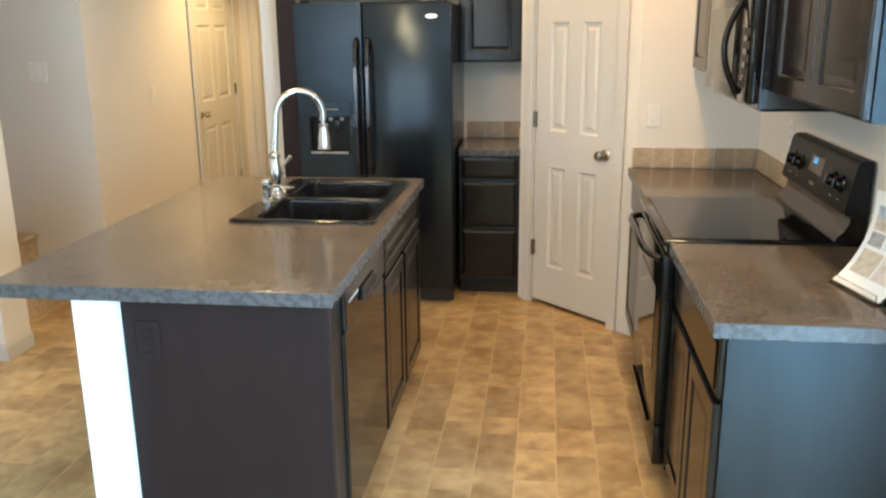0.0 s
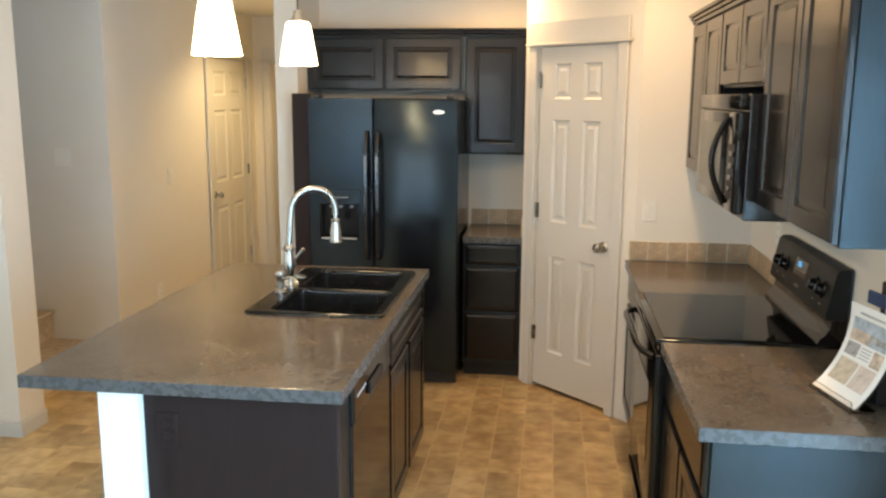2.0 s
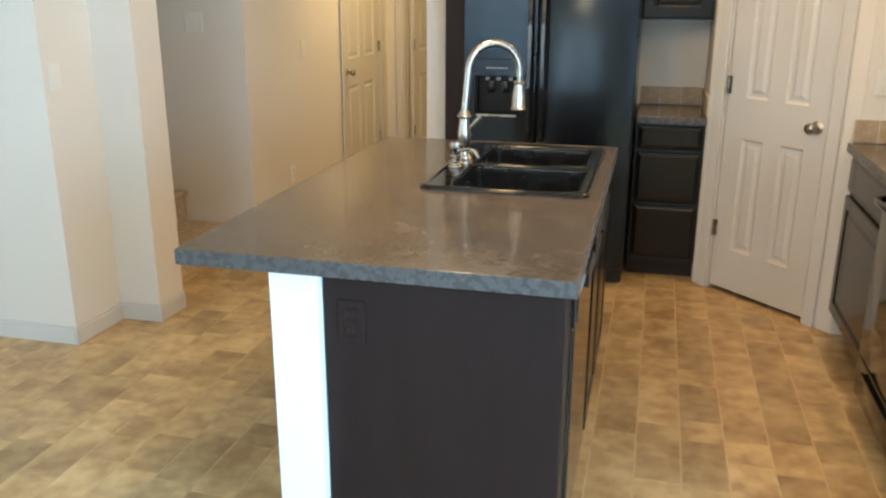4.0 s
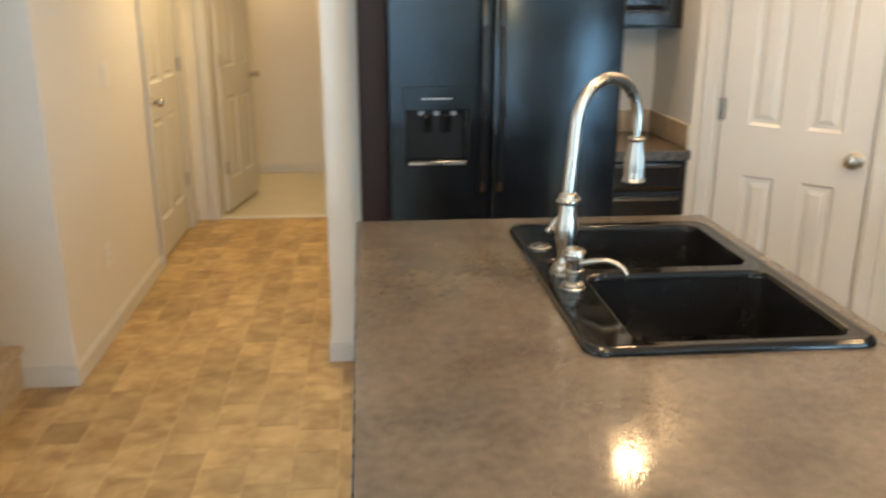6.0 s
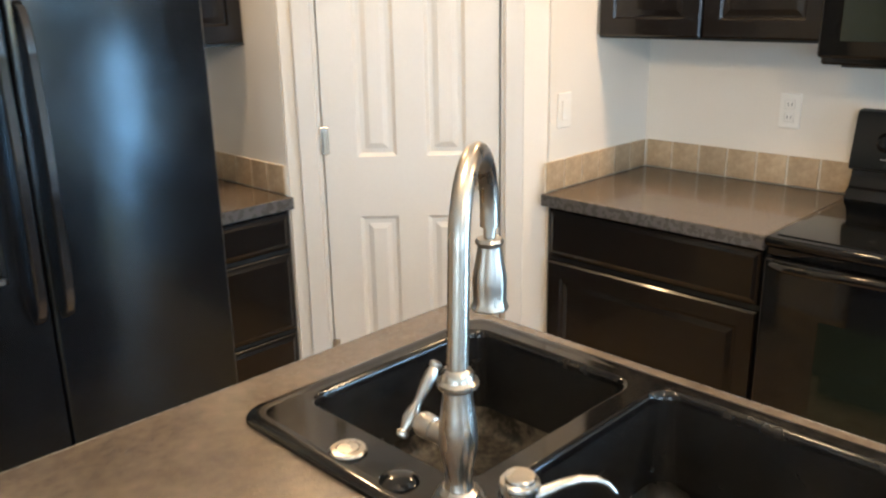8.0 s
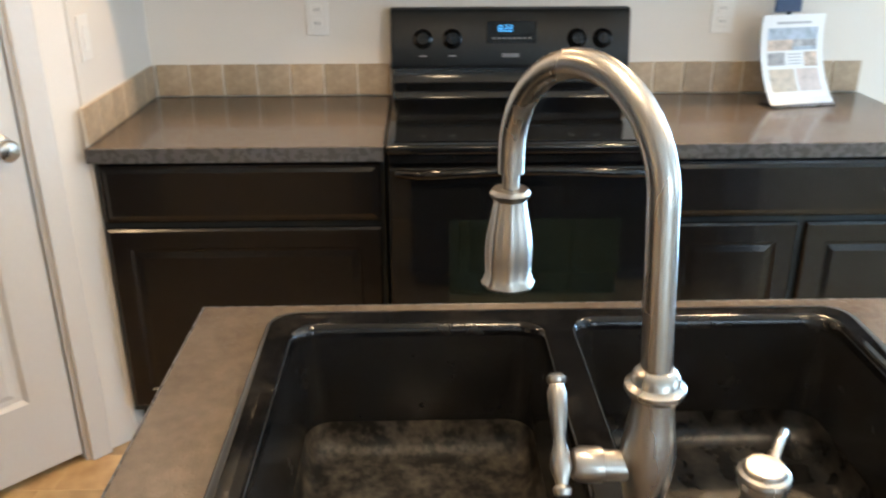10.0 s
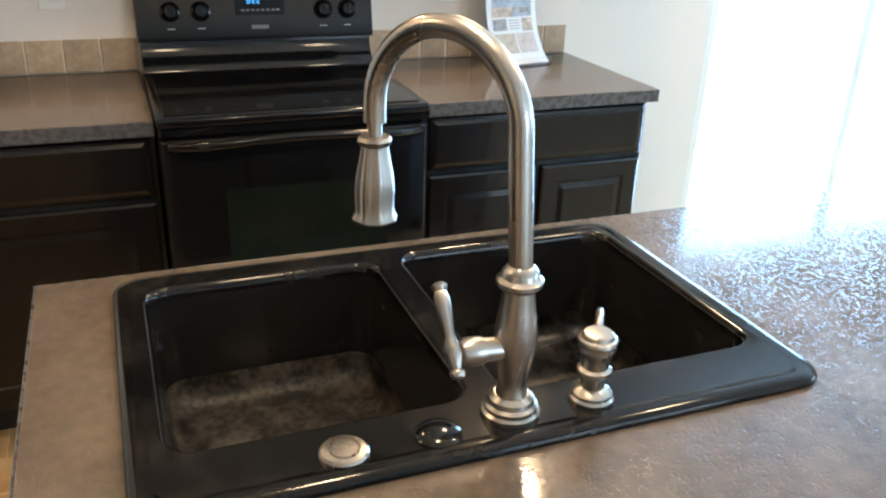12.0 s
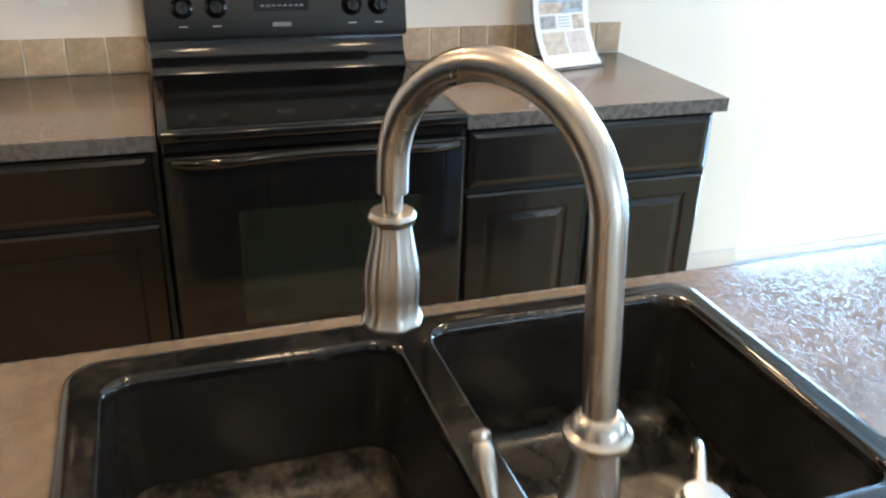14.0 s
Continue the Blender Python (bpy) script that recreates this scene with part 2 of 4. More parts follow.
def tube(bm, points, radii, seg=20):
    """A round bar through points."""
    pts = [Vector(p) for p in points]
    if not isinstance(radii, (list, tuple)):
        radii = [radii] * len(pts)
    rings, side = [], None
    for i, p in enumerate(pts):
        d = (pts[min(i + 1, len(pts) - 1)] - pts[max(i - 1, 0)]).normalized()
        if side is None:
            side = d.orthogonal().normalized()
        side = (side - d * side.dot(d)).normalized()
        up = d.cross(side)
        rings.append([bm.verts.new(p + radii[i] * (math.cos(a) * side + math.sin(a) * up))
                      for a in (2 * math.pi * k / seg for k in range(seg))])
    for a, b in zip(rings, rings[1:]):
        for i in range(seg):
            bm.faces.new((a[i], a[(i + 1) % seg], b[(i + 1) % seg], b[i]))
    bm.faces.new(rings[0][::-1])
    bm.faces.new(rings[-1])
    return bm


def rounded(x0, x1, y0, y1, r, n=6):
    """Corner points of a rounded rectangle, anticlockwise."""
    out = []
    for cx, cy, a0 in ((x1 - r, y1 - r, 0), (x0 + r, y1 - r, 90), (x0 + r, y0 + r, 180), (x1 - r, y0 + r, 270)):
        for k in range(n + 1):
            a = radians(a0 + 90 * k / n)
            out.append((cx + r * math.cos(a), cy + r * math.sin(a)))
    return out


def loop(bm, pts, z):
    return [bm.verts.new((x, y, z)) for x, y in pts]


def skin(bm, a, b):
    n = len(a)
    for i in range(n):
        bm.faces.new((a[i], a[(i + 1) % n], b[(i + 1) % n], b[i]))


def fill(bm, loops):
    """A flat face between an outer loop and its holes."""
    edges = []
    for lp in loops:
        for i in range(len(lp)):
            e = bm.edges.get((lp[i], lp[(i + 1) % len(lp)]))
            edges.append(e or bm.edges.new((lp[i], lp[(i + 1) % len(lp)])))
    bmesh.ops.triangle_fill(bm, edges=edges, use_beauty=True)


def smooth(ob, angle=40):
    for p in ob.data.polygons:
        p.use_smooth = True
    ob.data.set_sharp_from_angle(angle=radians(angle))
    return ob


def part(name, bm, mat, parent=None, label="", m=None, soft=0):
    """Links a bmesh as one mesh object; world coordinates, under a thing or a part."""
    if m is not None:
        bm.transform(m)
    bmesh.ops.recalc_face_normals(bm, faces=bm.faces)
    me = bpy.data.meshes.new(name)
    bm.to_mesh(me)
    bm.free()
    me.materials.append(mat)
    ob = new(name, me)
    if parent is not None:
        ob.parent = parent
        if parent.type == 'EMPTY':
            ob.matrix_parent_inverse = Matrix.Translation(-parent.location)
    if label:
        ob["label"] = label
    if soft:
        smooth(ob, soft)
    return ob


def thing(name, at, label, category, group=""):
    ob = new(name)
    ob.empty_display_size = 0.05
    ob.location = at
    return tagged(ob, label, category, group)


def structure(name, bm, mat, label="", category="wall", soft=0):
    return tagged(part(name, bm, mat, soft=soft), label, category, kind="structure")


def place(x, y, z=0, rz=0):
    return pose(x, y, z, 0, 0, rz)

# ---------------------------------------------------------------- structure
CEILING = 2.46
WX = 1.155          # face of the range wall
PY = 4.787          # face of the pantry wall beside the range run
HX = -2.62          # face of the hall's long wall
BY = 5.93           # back of the fridge alcove
CT, IT = 0.914, 0.942   # tops of the wall counter and of the island


def wall(name, boxes, label, mat=WALL):
    bm = bmesh.new()
    for b in boxes:
        rbox(bm, *b)
    return structure(name, bm, mat, label)


structure("ground", bx(-40, 40, -40, 40, -0.30, -0.12), CONC, "plain concrete ground outside the house", "ground")
floor = structure("floor", bx(-4.6, 1.155, -2.2, 7.88, -0.11, -0.0010), GROUT, "brown stone-look vinyl tile floor with pale joints", "floor")
structure("floor_back_room", bx(-3.2, -1.0, 7.88, 9.6, -0.11, -0.001), BATHFL, "pale floor of the small back room", "floor")
structure("ceiling", bx(-4.75, 1.3, -2.35, 9.7, CEILING, CEILING + 0.12), CEIL, "plain white ceiling", "ceiling")

wall("wall_east", [(WX, WX + 0.14, 1.80, 6.1, 0, CEILING), (WX, WX + 0.14, -2.2, -0.04, 0, CEILING), (WX, WX + 0.14, -0.04, 1.80, 2.06, CEILING)],
     "painted beige wall behind the range and the patio door")
wall("wall_south", [(-4.74, -3.2, -2.34, -2.2, 0, CEILING), (-0.6, WX + 0.14, -2.34, -2.2, 0, CEILING), (-3.2, -0.6, -2.34, -2.2, 0, 0.55), (-3.2, -0.6, -2.34, -2.2, 2.15, CEILING)],
     "plain beige wall with the living-room window")
win = tagged(new("window_1"), "wide white living-room window full of daylight", "window", kind="structure")
win.location = (-1.9, -2.27, 0.55)
# the opening in this wall is added so that fill daylight can enter
wall("wall_west", [(-4.74, -4.6, 2.4, 9.6, 0, CEILING), (-4.74, -4.6, -2.2, 0.2, 0, CEILING), (-4.74, -4.6, 0.2, 2.4, 0, 0.55), (-4.74, -4.6, 0.2, 2.4, 2.15, CEILING)],
     "plain beige living-room wall with an added, unseen window")
added_win = tagged(new("added_window"), "unseen white side window, added to let in fill daylight", "window", kind="structure")
added_win.location = (-4.67, 1.3, 0.55)
wall("wall_stair_near", [(-4.6, -2.80, 3.785, 4.125, 0, CEILING), (-4.6, -2.585, 4.125, 4.335, 0, CEILING)], "beige wall with a stepped end beside the carpeted stairs")
wall("wall_stair_far", [(-4.6, HX, 5.25, 5.44, 0, CEILING)], "cream wall along the far side of the stairs")
wall("wall_hall_west", [(HX - 0.12, HX, 5.44, 6.80, 0, CEILING), (HX - 0.12, HX, 7.70, 7.88, 0, CEILING),
                        (HX - 0.12, HX, 6.80, 7.70, 2.09, CEILING)], "cream hall wall with a white door")
wall("wall_hall_end", [(HX - 0.12, -2.475, 7.88, 8.00, 0, CEILING), (-1.69, -1.44, 7.88, 8.00, 0, CEILING), (-2.475, -1.69, 7.88, 8.00, 2.07, CEILING)],
     "cream wall with the doorway at the end of the hall")
wall("wall_fridge_side", [(-1.585, -1.445, 5.40, 7.88, 0, CEILING)], "end of the wall beside the refrigerator, painted off-white")
wall("wall_alcove_back", [(-1.445, 1.155, BY, BY + 0.12, 0, CEILING)], "beige wall behind the refrigerator")
wall("wall_alcove_side", [(-0.05, 0.03, 5.415, BY, 0, CEILING)], "short beige wall beside the small counter")
wall("wall_pantry", [(0.56, WX, PY, PY + 0.11, 0, CEILING)], "beige pantry wall with a light switch")
wall("wall_back_room", [(-3.2, -3.1, 8.00, 9.5, 0, CEILING), (-3.2, -1.4, 9.5, 9.6, 0, CEILING), (-1.72, -1.6, 8.00, 9.5, 0, CEILING)], "cream walls of the small back room")

# the pantry's slanted wall: local x along the wall, local -y towards the kitchen
DIAG = place(-0.050, 5.405, 0, -45)
DLEN = math.hypot(0.61, 0.618)
bm = bmesh.new()
rbox(bm, 0, 0.098, 0, 0.11, 0, CEILING)
rbox(bm, 0.728, DLEN + 0.0, 0, 0.11, 0, CEILING)
rbox(bm, 0.098, 0.728, 0, 0.11, 2.085, CEILING)
bm.transform(DIAG)
structure("wall_pantry_slant", bm, WALL, "slanted beige wall holding the pantry door")


def skirting(name, runs, label="white painted skirting board"):
    """runs: (x, y, length, turn): local x along the wall, local -y out of it."""
    bm = bmesh.new()
    for x, y, length, turn in runs:
        b = bmesh.new()
        for z0, z1, d in ((0, 0.075, 0.014), (0.075, 0.088, 0.009)):
            rbox(b, 0, length, -d, -0.0005, z0, z1, 0.002)
        b.transform(place(x, y, 0, turn))
        me = bpy.data.meshes.new("run")
        b.to_mesh(me)
        b.free()
        bm.from_mesh(me)
        bpy.data.meshes.remove(me)
    return structure(name, bm, TRIM, label, "skirting board")


skirting("baseboard_hall", [(HX, 5.236, 1.51, 90), (-2.83, 5.25, 0.21, 0), (HX, 7.75, 0.13, 90)])
skirting("baseboard_stair", [(-4.6, 3.785, 1.80, 0), (-2.80, 3.771, 0.34, 90), (-2.80, 4.125, 0.215, 0), (-2.585, 4.111, 0.224, 90)])
skirting("baseboard_fridge_wall", [(-1.60, 5.40, 0.17, 0), (-1.585, 7.88, 2.48, -90)])
skirting("baseboard_east", [(WX, 2.47, 0.66, -90), (WX, -0.05, 2.1, -90)])
skirting("baseboard_back_room", [(-3.1, 9.5, 1.38, 0)])

# ---------------------------------------------------------------- doors


def panelled(bm, w, h, t, cols, rows, stile=0.11, inset=0.011):
    """A panelled leaf: local x across, front at y=0, back at y=t. rows: (z0, z1) of the panels."""
    gap = (w - 2 * stile - (cols - 1) * stile * 0.9) / cols
    xs = [(stile + i * (gap + stile * 0.9), stile + i * (gap + stile * 0.9) + gap) for i in range(cols)]
    rbox(bm, 0, stile, 0, t, 0, h)
    rbox(bm, w - stile, w, 0, t, 0, h)
    for (a, b), (c, d) in zip(xs, xs[1:]):
        rbox(bm, b, c, 0, t, 0, h)
    zs = [0.0] + [z for r in rows for z in r] + [h]
    for a, b in xs:
        for z0, z1 in zip(zs[::2], zs[1::2]):
            rbox(bm, a, b, 0, t, z0, z1)
        for z0, z1 in rows:
            # sloped moulding, sunk ground and raised field, front and back
            for face, sgn in ((0.0, 1), (t, -1)):
                loops = []
                for off, d in ((0, 0), (0.012, inset), (0.026, inset), (0.044, inset * 0.25)):
                    y = face + sgn * d
                    loops.append([bm.verts.new(v) for v in ((a + off, y, z0 + off), (b - off, y, z0 + off), (b - off, y, z1 - off), (a + off, y, z1 - off))])
                for p, q in zip(loops, loops[1:]):
                    skin(bm, p, q)
                bm.faces.new(loops[-1])
    return bm


def knob(parent, m, x, z, mat=NICKEL):
    rot = m @ Matrix.Translation((x, 0, z)) @ pose(0, 0, 0, 90)
    bm = lathe(bmesh.new(), [(0.031, 0.0), (0.031, 0.004), (0.026, 0.009), (0.012, 0.012), (0.010, 0.030), (0.018, 0.036), (0.027, 0.046), (0.028, 0.056), (0.023, 0.066), (0.010, 0.070)], 24, rot)
    part("door_knob", bm, mat, parent, "satin nickel round knob", soft=35)


def hinges(parent, m, x, zs, inner=1):
    for z in zs:
        bm = bmesh.new()
        rbox(bm, x - 0.004, x + 0.004, -0.012, 0.004, z - 0.045, z + 0.045, 0.002)
        rbox(bm, x, x + inner * 0.022, -0.003, 0.001, z - 0.045, z + 0.045, 0.001)
        bm.transform(m)
        part("hinge", bm, NICKEL, parent, "satin nickel hinge")


ROWS6 = [(0.220, 0.812), (1.017, 1.610), (1.727, 1.927)]


def house_door(name, m, w, h, label, knob_x, hinge_x, cased=True, wall_t=0.11, head=True, leaf_m=None, leaf_z=0.026):
    at = m.translation
    d = thing(name, at, label, "door")
    d["kind"] = "structure"
    lm = leaf_m or m
    leaf = part("door_leaf", panelled(bmesh.new(), w - 0.008, h - 0.022, 0.035, 2, ROWS6), TRIM, d, m=lm @ Matrix.Translation((0.004, 0.004, leaf_z)))
    knob(leaf, lm @ Matrix.Translation((0, 0.004, 0)), knob_x, 0.95)
    hinges(leaf, lm, hinge_x, (0.345, 1.10, 1.86), 1 if hinge_x < w / 2 else -1)
    bm = bmesh.new()
    for x0, x1 in ((-0.02, -0.001), (w + 0.001, w + 0.02)):
        rbox(bm, x0, x1, -0.004, wall_t + 0.004, 0, h + 0.022)
    rbox(bm, -0.001, w + 0.001, -0.004, wall_t + 0.004, h + 0.008, h + 0.022)
    part("door_jamb", bm, TRIM, d, m=m)
    if cased:
        for x0, x1 in ((-0.075, -0.012), (w + 0.012, w + 0.075)):
            part("casing", bx(x0, x1, -0.020, -0.0045, 0, h + 0.012, 0.004), TRIM, d, m=m)
        bm = bx(-0.095, w + 0.095, -0.032, -0.0045, h + 0.0125, h + 0.028, 0.003)
        if head:
            rbox(bm, -0.078, w + 0.078, -0.021, -0.0045, h + 0.0285, h + 0.145, 0.003)
        part("head_casing", bm, TRIM, d, m=m)
    return d


house_door("door_1", DIAG @ Matrix.Translation((0.118, -0.0, 0)), 0.59, 2.04, "closed white six-panel pantry door in a slanted wall", 0.535, 0.0)
house_door("door_2", place(HX, 6.83, 0, 90), 0.84, 2.05, "closed white six-panel hall door with a round knob", 0.065, 0.84, wall_t=0.12)
house_door("door_3", place(-2.455, 7.88, 0, 0), 0.745, 2.04, "open white six-panel door into the small back room", 0.68, 0.0, wall_t=0.12,
           leaf_m=place(-2.406, 8.010, 0, 80))
structure("threshold", bx(-2.454, -1.711, 7.88, 7.95, 0.0, 0.008, 0.003), TRIM, "pale threshold strip across the doorway", "threshold")

# sliding patio door in the east wall
PD = place(WX, 1.80, 0, -90)
patio = tagged(new("door_4"), "white sliding glass patio door full of daylight", "patio door", kind="structure")
patio.location = PD.translation
bm = bmesh.new()
for b in ((0, 0.022, 0.02, 0.12, 0, 2.06), (1.818, 1.84, 0.02, 0.12, 0, 2.06), (0.022, 1.818, 0.02, 0.12, 2.01, 2.06), (0.022, 1.818, 0.02, 0.12, 0, 0.035)):
    rbox(bm, *b, 0.003)
part("door_frame", bm, PLASTIC, patio, m=PD)
for x0, y0 in ((0.0225, 0.035), (0.9275, 0.075)):
    bm = bmesh.new()
    for b in ((x0, x0 + 0.04, 0.036, 2.009), (x0 + 0.85, x0 + 0.889, 0.036, 2.009), (x0 + 0.04, x0 + 0.85, 1.95, 2.009), (x0 + 0.04, x0 + 0.85, 0.036, 0.11)):
        rbox(bm, b[0], b[1], y0, y0 + 0.034, b[2], b[3], 0.003)
    sash = part("sash", bm, PLASTIC, patio, m=PD)
    pane = part("pane", bx(x0 + 0.04, x0 + 0.85, y0 + 0.014, y0 + 0.020, 0.11, 1.95), PANE, sash, "clear glass pane", m=PD)
    pane.visible_shadow = False
part("handle", bx(1.778, 1.794, 0.045, 0.074, 0.92, 1.12, 0.005), PLASTIC, patio, m=PD)

bm = bmesh.new()
for b in ((-3.2, -3.15, 0.55, 2.15), (-0.65, -0.6, 0.55, 2.15), (-3.15, -0.65, 2.10, 2.15), (-3.15, -0.65, 0.55, 0.60), (-1.925, -1.875, 0.60, 2.10)):
    rbox(bm, b[0], b[1], -2.31, -2.25, b[2], b[3], 0.003)
part("window_frame", bm, PLASTIC, win)
for x0, x1 in ((-3.15, -1.925), (-1.875, -0.65)):
    pane = part("pane", bx(x0, x1, -2.284, -2.278, 0.60, 2.10), PANE, win, "clear glass pane")
    pane.visible_shadow = False
part("window_sill", bx(-3.25, -0.55, -2.1995, -2.15, 0.52, 0.55, 0.004), TRIM, win)

bm = bmesh.new()
for b in ((0.2, 0.25, 0.55, 2.15), (2.35, 2.4, 0.55, 2.15), (0.25, 2.35, 2.10, 2.15), (0.25, 2.35, 0.55, 0.60), (1.275, 1.325, 0.60, 2.10)):
    rbox(bm, -4.71, -4.65, b[0], b[1], b[2], b[3], 0.003)
part("window_frame", bm, PLASTIC, added_win)
for y0, y1 in ((0.25, 1.275), (1.325, 2.35)):
    pane = part("pane", bx(-4.684, -4.678, y0, y1, 0.60, 2.10), PANE, added_win, "clear glass pane")
    pane.visible_shadow = False
part("window_sill", bx(-4.5995, -4.55, 0.15, 2.45, 0.52, 0.55, 0.004), TRIM, added_win)

# ---------------------------------------------------------------- stairs
stairs = tagged(new("stairs"), "carpeted beige stairs climbing behind the wall", "stairs", kind="structure")
stairs.location = (-2.83, 4.83, 0)
for i in range(7):
    x1, z1 = -2.83 - 0.25 * i, 0.19 * (i + 1)
    bm = bx(-4.59, x1, 4.345, 5.24, 0.0 if i == 0 else z1 - 0.189, z1 - 0.03)
    rbox(bm, -4.59, x1 + 0.022, 4.345, 5.24, z1 - 0.0295, z1, 0.012, 3)
    part("step", bm, CARPET, stairs, soft=40)

# ---------------------------------------------------------------- cabinets


def front(bm, x0, x1, z0, z1, t=0.02, rail=0.055, flat=False):
    """A cabinet door or drawer front: frame with a sunk, bevel-edged panel; face at y=-t."""
    loops = []
    if flat:
        steps = ((0, 0), (0, -t + 0.010), (0.004, -t + 0.006), (0.012, -t + 0.005), (0.022, -t), (0.03, -t))
    else:
        steps = ((0, 0), (0, -t + 0.006), (0.006, -t), (rail, -t), (rail + 0.006, -t + 0.007), (rail + 0.012, -t + 0.007), (rail + 0.030, -t + 0.003))
    for off, y in steps:
        loops.append([bm.verts.new(v) for v in ((x0 + off, y, z0 + off), (x1 - off, y, z0 + off), (x1 - off, y, z1 - off), (x0 + off, y, z1 - off))])
    for p, q in zip(loops, loops[1:]):
        skin(bm, p, q)
    bm.faces.new(loops[-1])
    bm.faces.new(loops[0][::-1])
    return bm


def base_cabinet(m, w, depth, top, fronts, label, category="cabinet", group="kitchen base cabinets", sides=0.0):
    """fronts: (kind, x0, x1, z0, z1). Local front frame at y=0."""
    c = thing("base_cabinet", m.translation, label, category, group)
    bm = bx(0, w, 0, depth, 0.10, top - 0.001)
    part("body", bm, BODY, c, m=m)
    part("toe_kick", bx(0.002, w - 0.002, 0.06, depth - 0.01, 0.0, 0.0995), TOE, c, m=m)
    for kind, x0, x1, z0, z1 in fronts:
        bm = front(bmesh.new(), x0, x1, z0, z1, flat=kind == "drawer")
        bm.transform(Matrix.Translation((0, -0.0015, 0)))
        part(kind, bm, WOOD, c, m=m)
    return c


def upper_cabinet(m, w, depth, z0, z1, fronts, label, crown=True, name="wall_cabinet", ends=(0, 0)):
    c = thing(name, m @ Vector((0, 0, z0)), label, "cabinet", "kitchen wall cabinets")
    part("body", bx(0, w, 0, depth - 0.002, z0, z1), BODY, c, m=m)
    for x0, x1, a, b in fronts:
        bm = front(bmesh.new(), x0, x1, a, b)
        bm.transform(Matrix.Translation((0, -0.0015, 0)))
        part("door", bm, WOOD, c, m=m)
    if crown:
        bm = bmesh.new()
        for k, (d, za, zb) in enumerate(((0.022, z1 + 0.0005, z1 + 0.018), (0.034, z1 + 0.0185, z1 + 0.034), (0.048, z1 + 0.0345, z1 + 0.05))):
            rbox(bm, -d * ends[0], w + d * ends[1], -d, depth - 0.003, za, zb, 0.004)
        part("crown_moulding", bm, WOOD, c, m=m)
    return c


def drawers_doors(w, n, zt=0.875):
    s = w / n
    out = []
    for i in range(n):
        out.append(("drawer", s * i + 0.012, s * (i + 1) - 0.012, 0.70, zt - 0.012))
        out.append(("door", s * i + 0.012, s * (i + 1) - 0.012, 0.125, 0.682))
    return out


RIGHT = -90
# range wall: local x runs from far to near
base_cabinet(place(0.56, 4.783, 0, RIGHT), 0.766, WX - 0.562, 0.874, drawers_doors(0.766, 1), "espresso wood base cabinet with one drawer, beside the pantry")
base_cabinet(place(0.56, 3.255, 0, RIGHT), 0.771, WX - 0.562, 0.874,
             [("drawer", 0.012, 0.759, 0.70, 0.863), ("door", 0.012, 0.3735, 0.125, 0.682), ("door", 0.3975, 0.759, 0.125, 0.682)],
             "espresso wood base cabinet with one wide drawer and two doors")
# alcove
base_cabinet(place(-0.412, 5.42, 0, 0), 0.36, BY - 5.422, 0.874,
             [("drawer", 0.012, 0.348, 0.735, 0.862), ("drawer", 0.012, 0.348, 0.44, 0.718), ("drawer", 0.012, 0.348, 0.125, 0.423)],
             "narrow espresso drawer cabinet beside the refrigerator")
# wall cabinets on the range wall
U0, U1 = 1.405, 2.125
upper_cabinet(place(0.825, 4.783, 0, RIGHT), 0.763, WX - 0.825, U0, U1, [(0.008, 0.378, U0 + 0.008, U1 - 0.008), (0.385, 0.755, U0 + 0.008, U1 - 0.008)],
              "two-door espresso wall cabinet between pantry and microwave")
upper_cabinet(place(0.825, 4.018, 0, RIGHT), 0.758, WX - 0.825, 1.81, U1, [(0.008, 0.375, 1.82, U1 - 0.008), (0.382, 0.75, 1.82, U1 - 0.008)],
              "short two-door espresso cabinet above the microwave")
upper_cabinet(place(0.825, 3.258, 0, RIGHT), 0.80, WX - 0.825, U0, U1, [(0.008, 0.396, U0 + 0.008, U1 - 0.008), (0.404, 0.792, U0 + 0.008, U1 - 0.008)],
              "two-door espresso wall cabinet at the end of the run", ends=(0, 1))
# alcove wall cabinets
upper_cabinet(place(-1.443, 5.61, 0, 0), 1.005, BY - 5.61, 1.795, U1, [(0.02, 0.497, 1.805, U1 - 0.008), (0.507, 0.985, 1.805, U1 - 0.008)],
              "two-door espresso cabinet above the refrigerator")
upper_cabinet(place(-0.436, 5.61, 0, 0), 0.384, BY - 5.61, 1.405, U1, [(0.01, 0.374, 1.415, U1 - 0.008)],
              "narrow single-door espresso wall cabinet over the small counter")

# ---------------------------------------------------------------- counters


def slab(bm, outer, holes, z0, z1, r=0.004):
    """A worktop with holes and eased upper edges."""
    def inset(x0, x1, y0, y1, d):
        return [(x0 + d, y0 + d), (x1 - d, y0 + d), (x1 - d, y1 - d), (x0 + d, y1 - d)]
    top = loop(bm, inset(*outer, r), z1)
    mid = loop(bm, inset(*outer, r * 0.3), z1 - r * 0.3)
    low = loop(bm, inset(*outer, 0), z1 - r)
    bot = loop(bm, inset(*outer, 0), z0)
    skin(bm, bot, low), skin(bm, low, mid), skin(bm, mid, top)
    tops, bots = [top], [bot]
    for h in holes:
        a, b = loop(bm, inset(*h, 0), z1), loop(bm, inset(*h, 0), z0)
        skin(bm, a, b)
        tops.append(a), bots.append(b)
    fill(bm, tops), fill(bm, bots)
    return bm


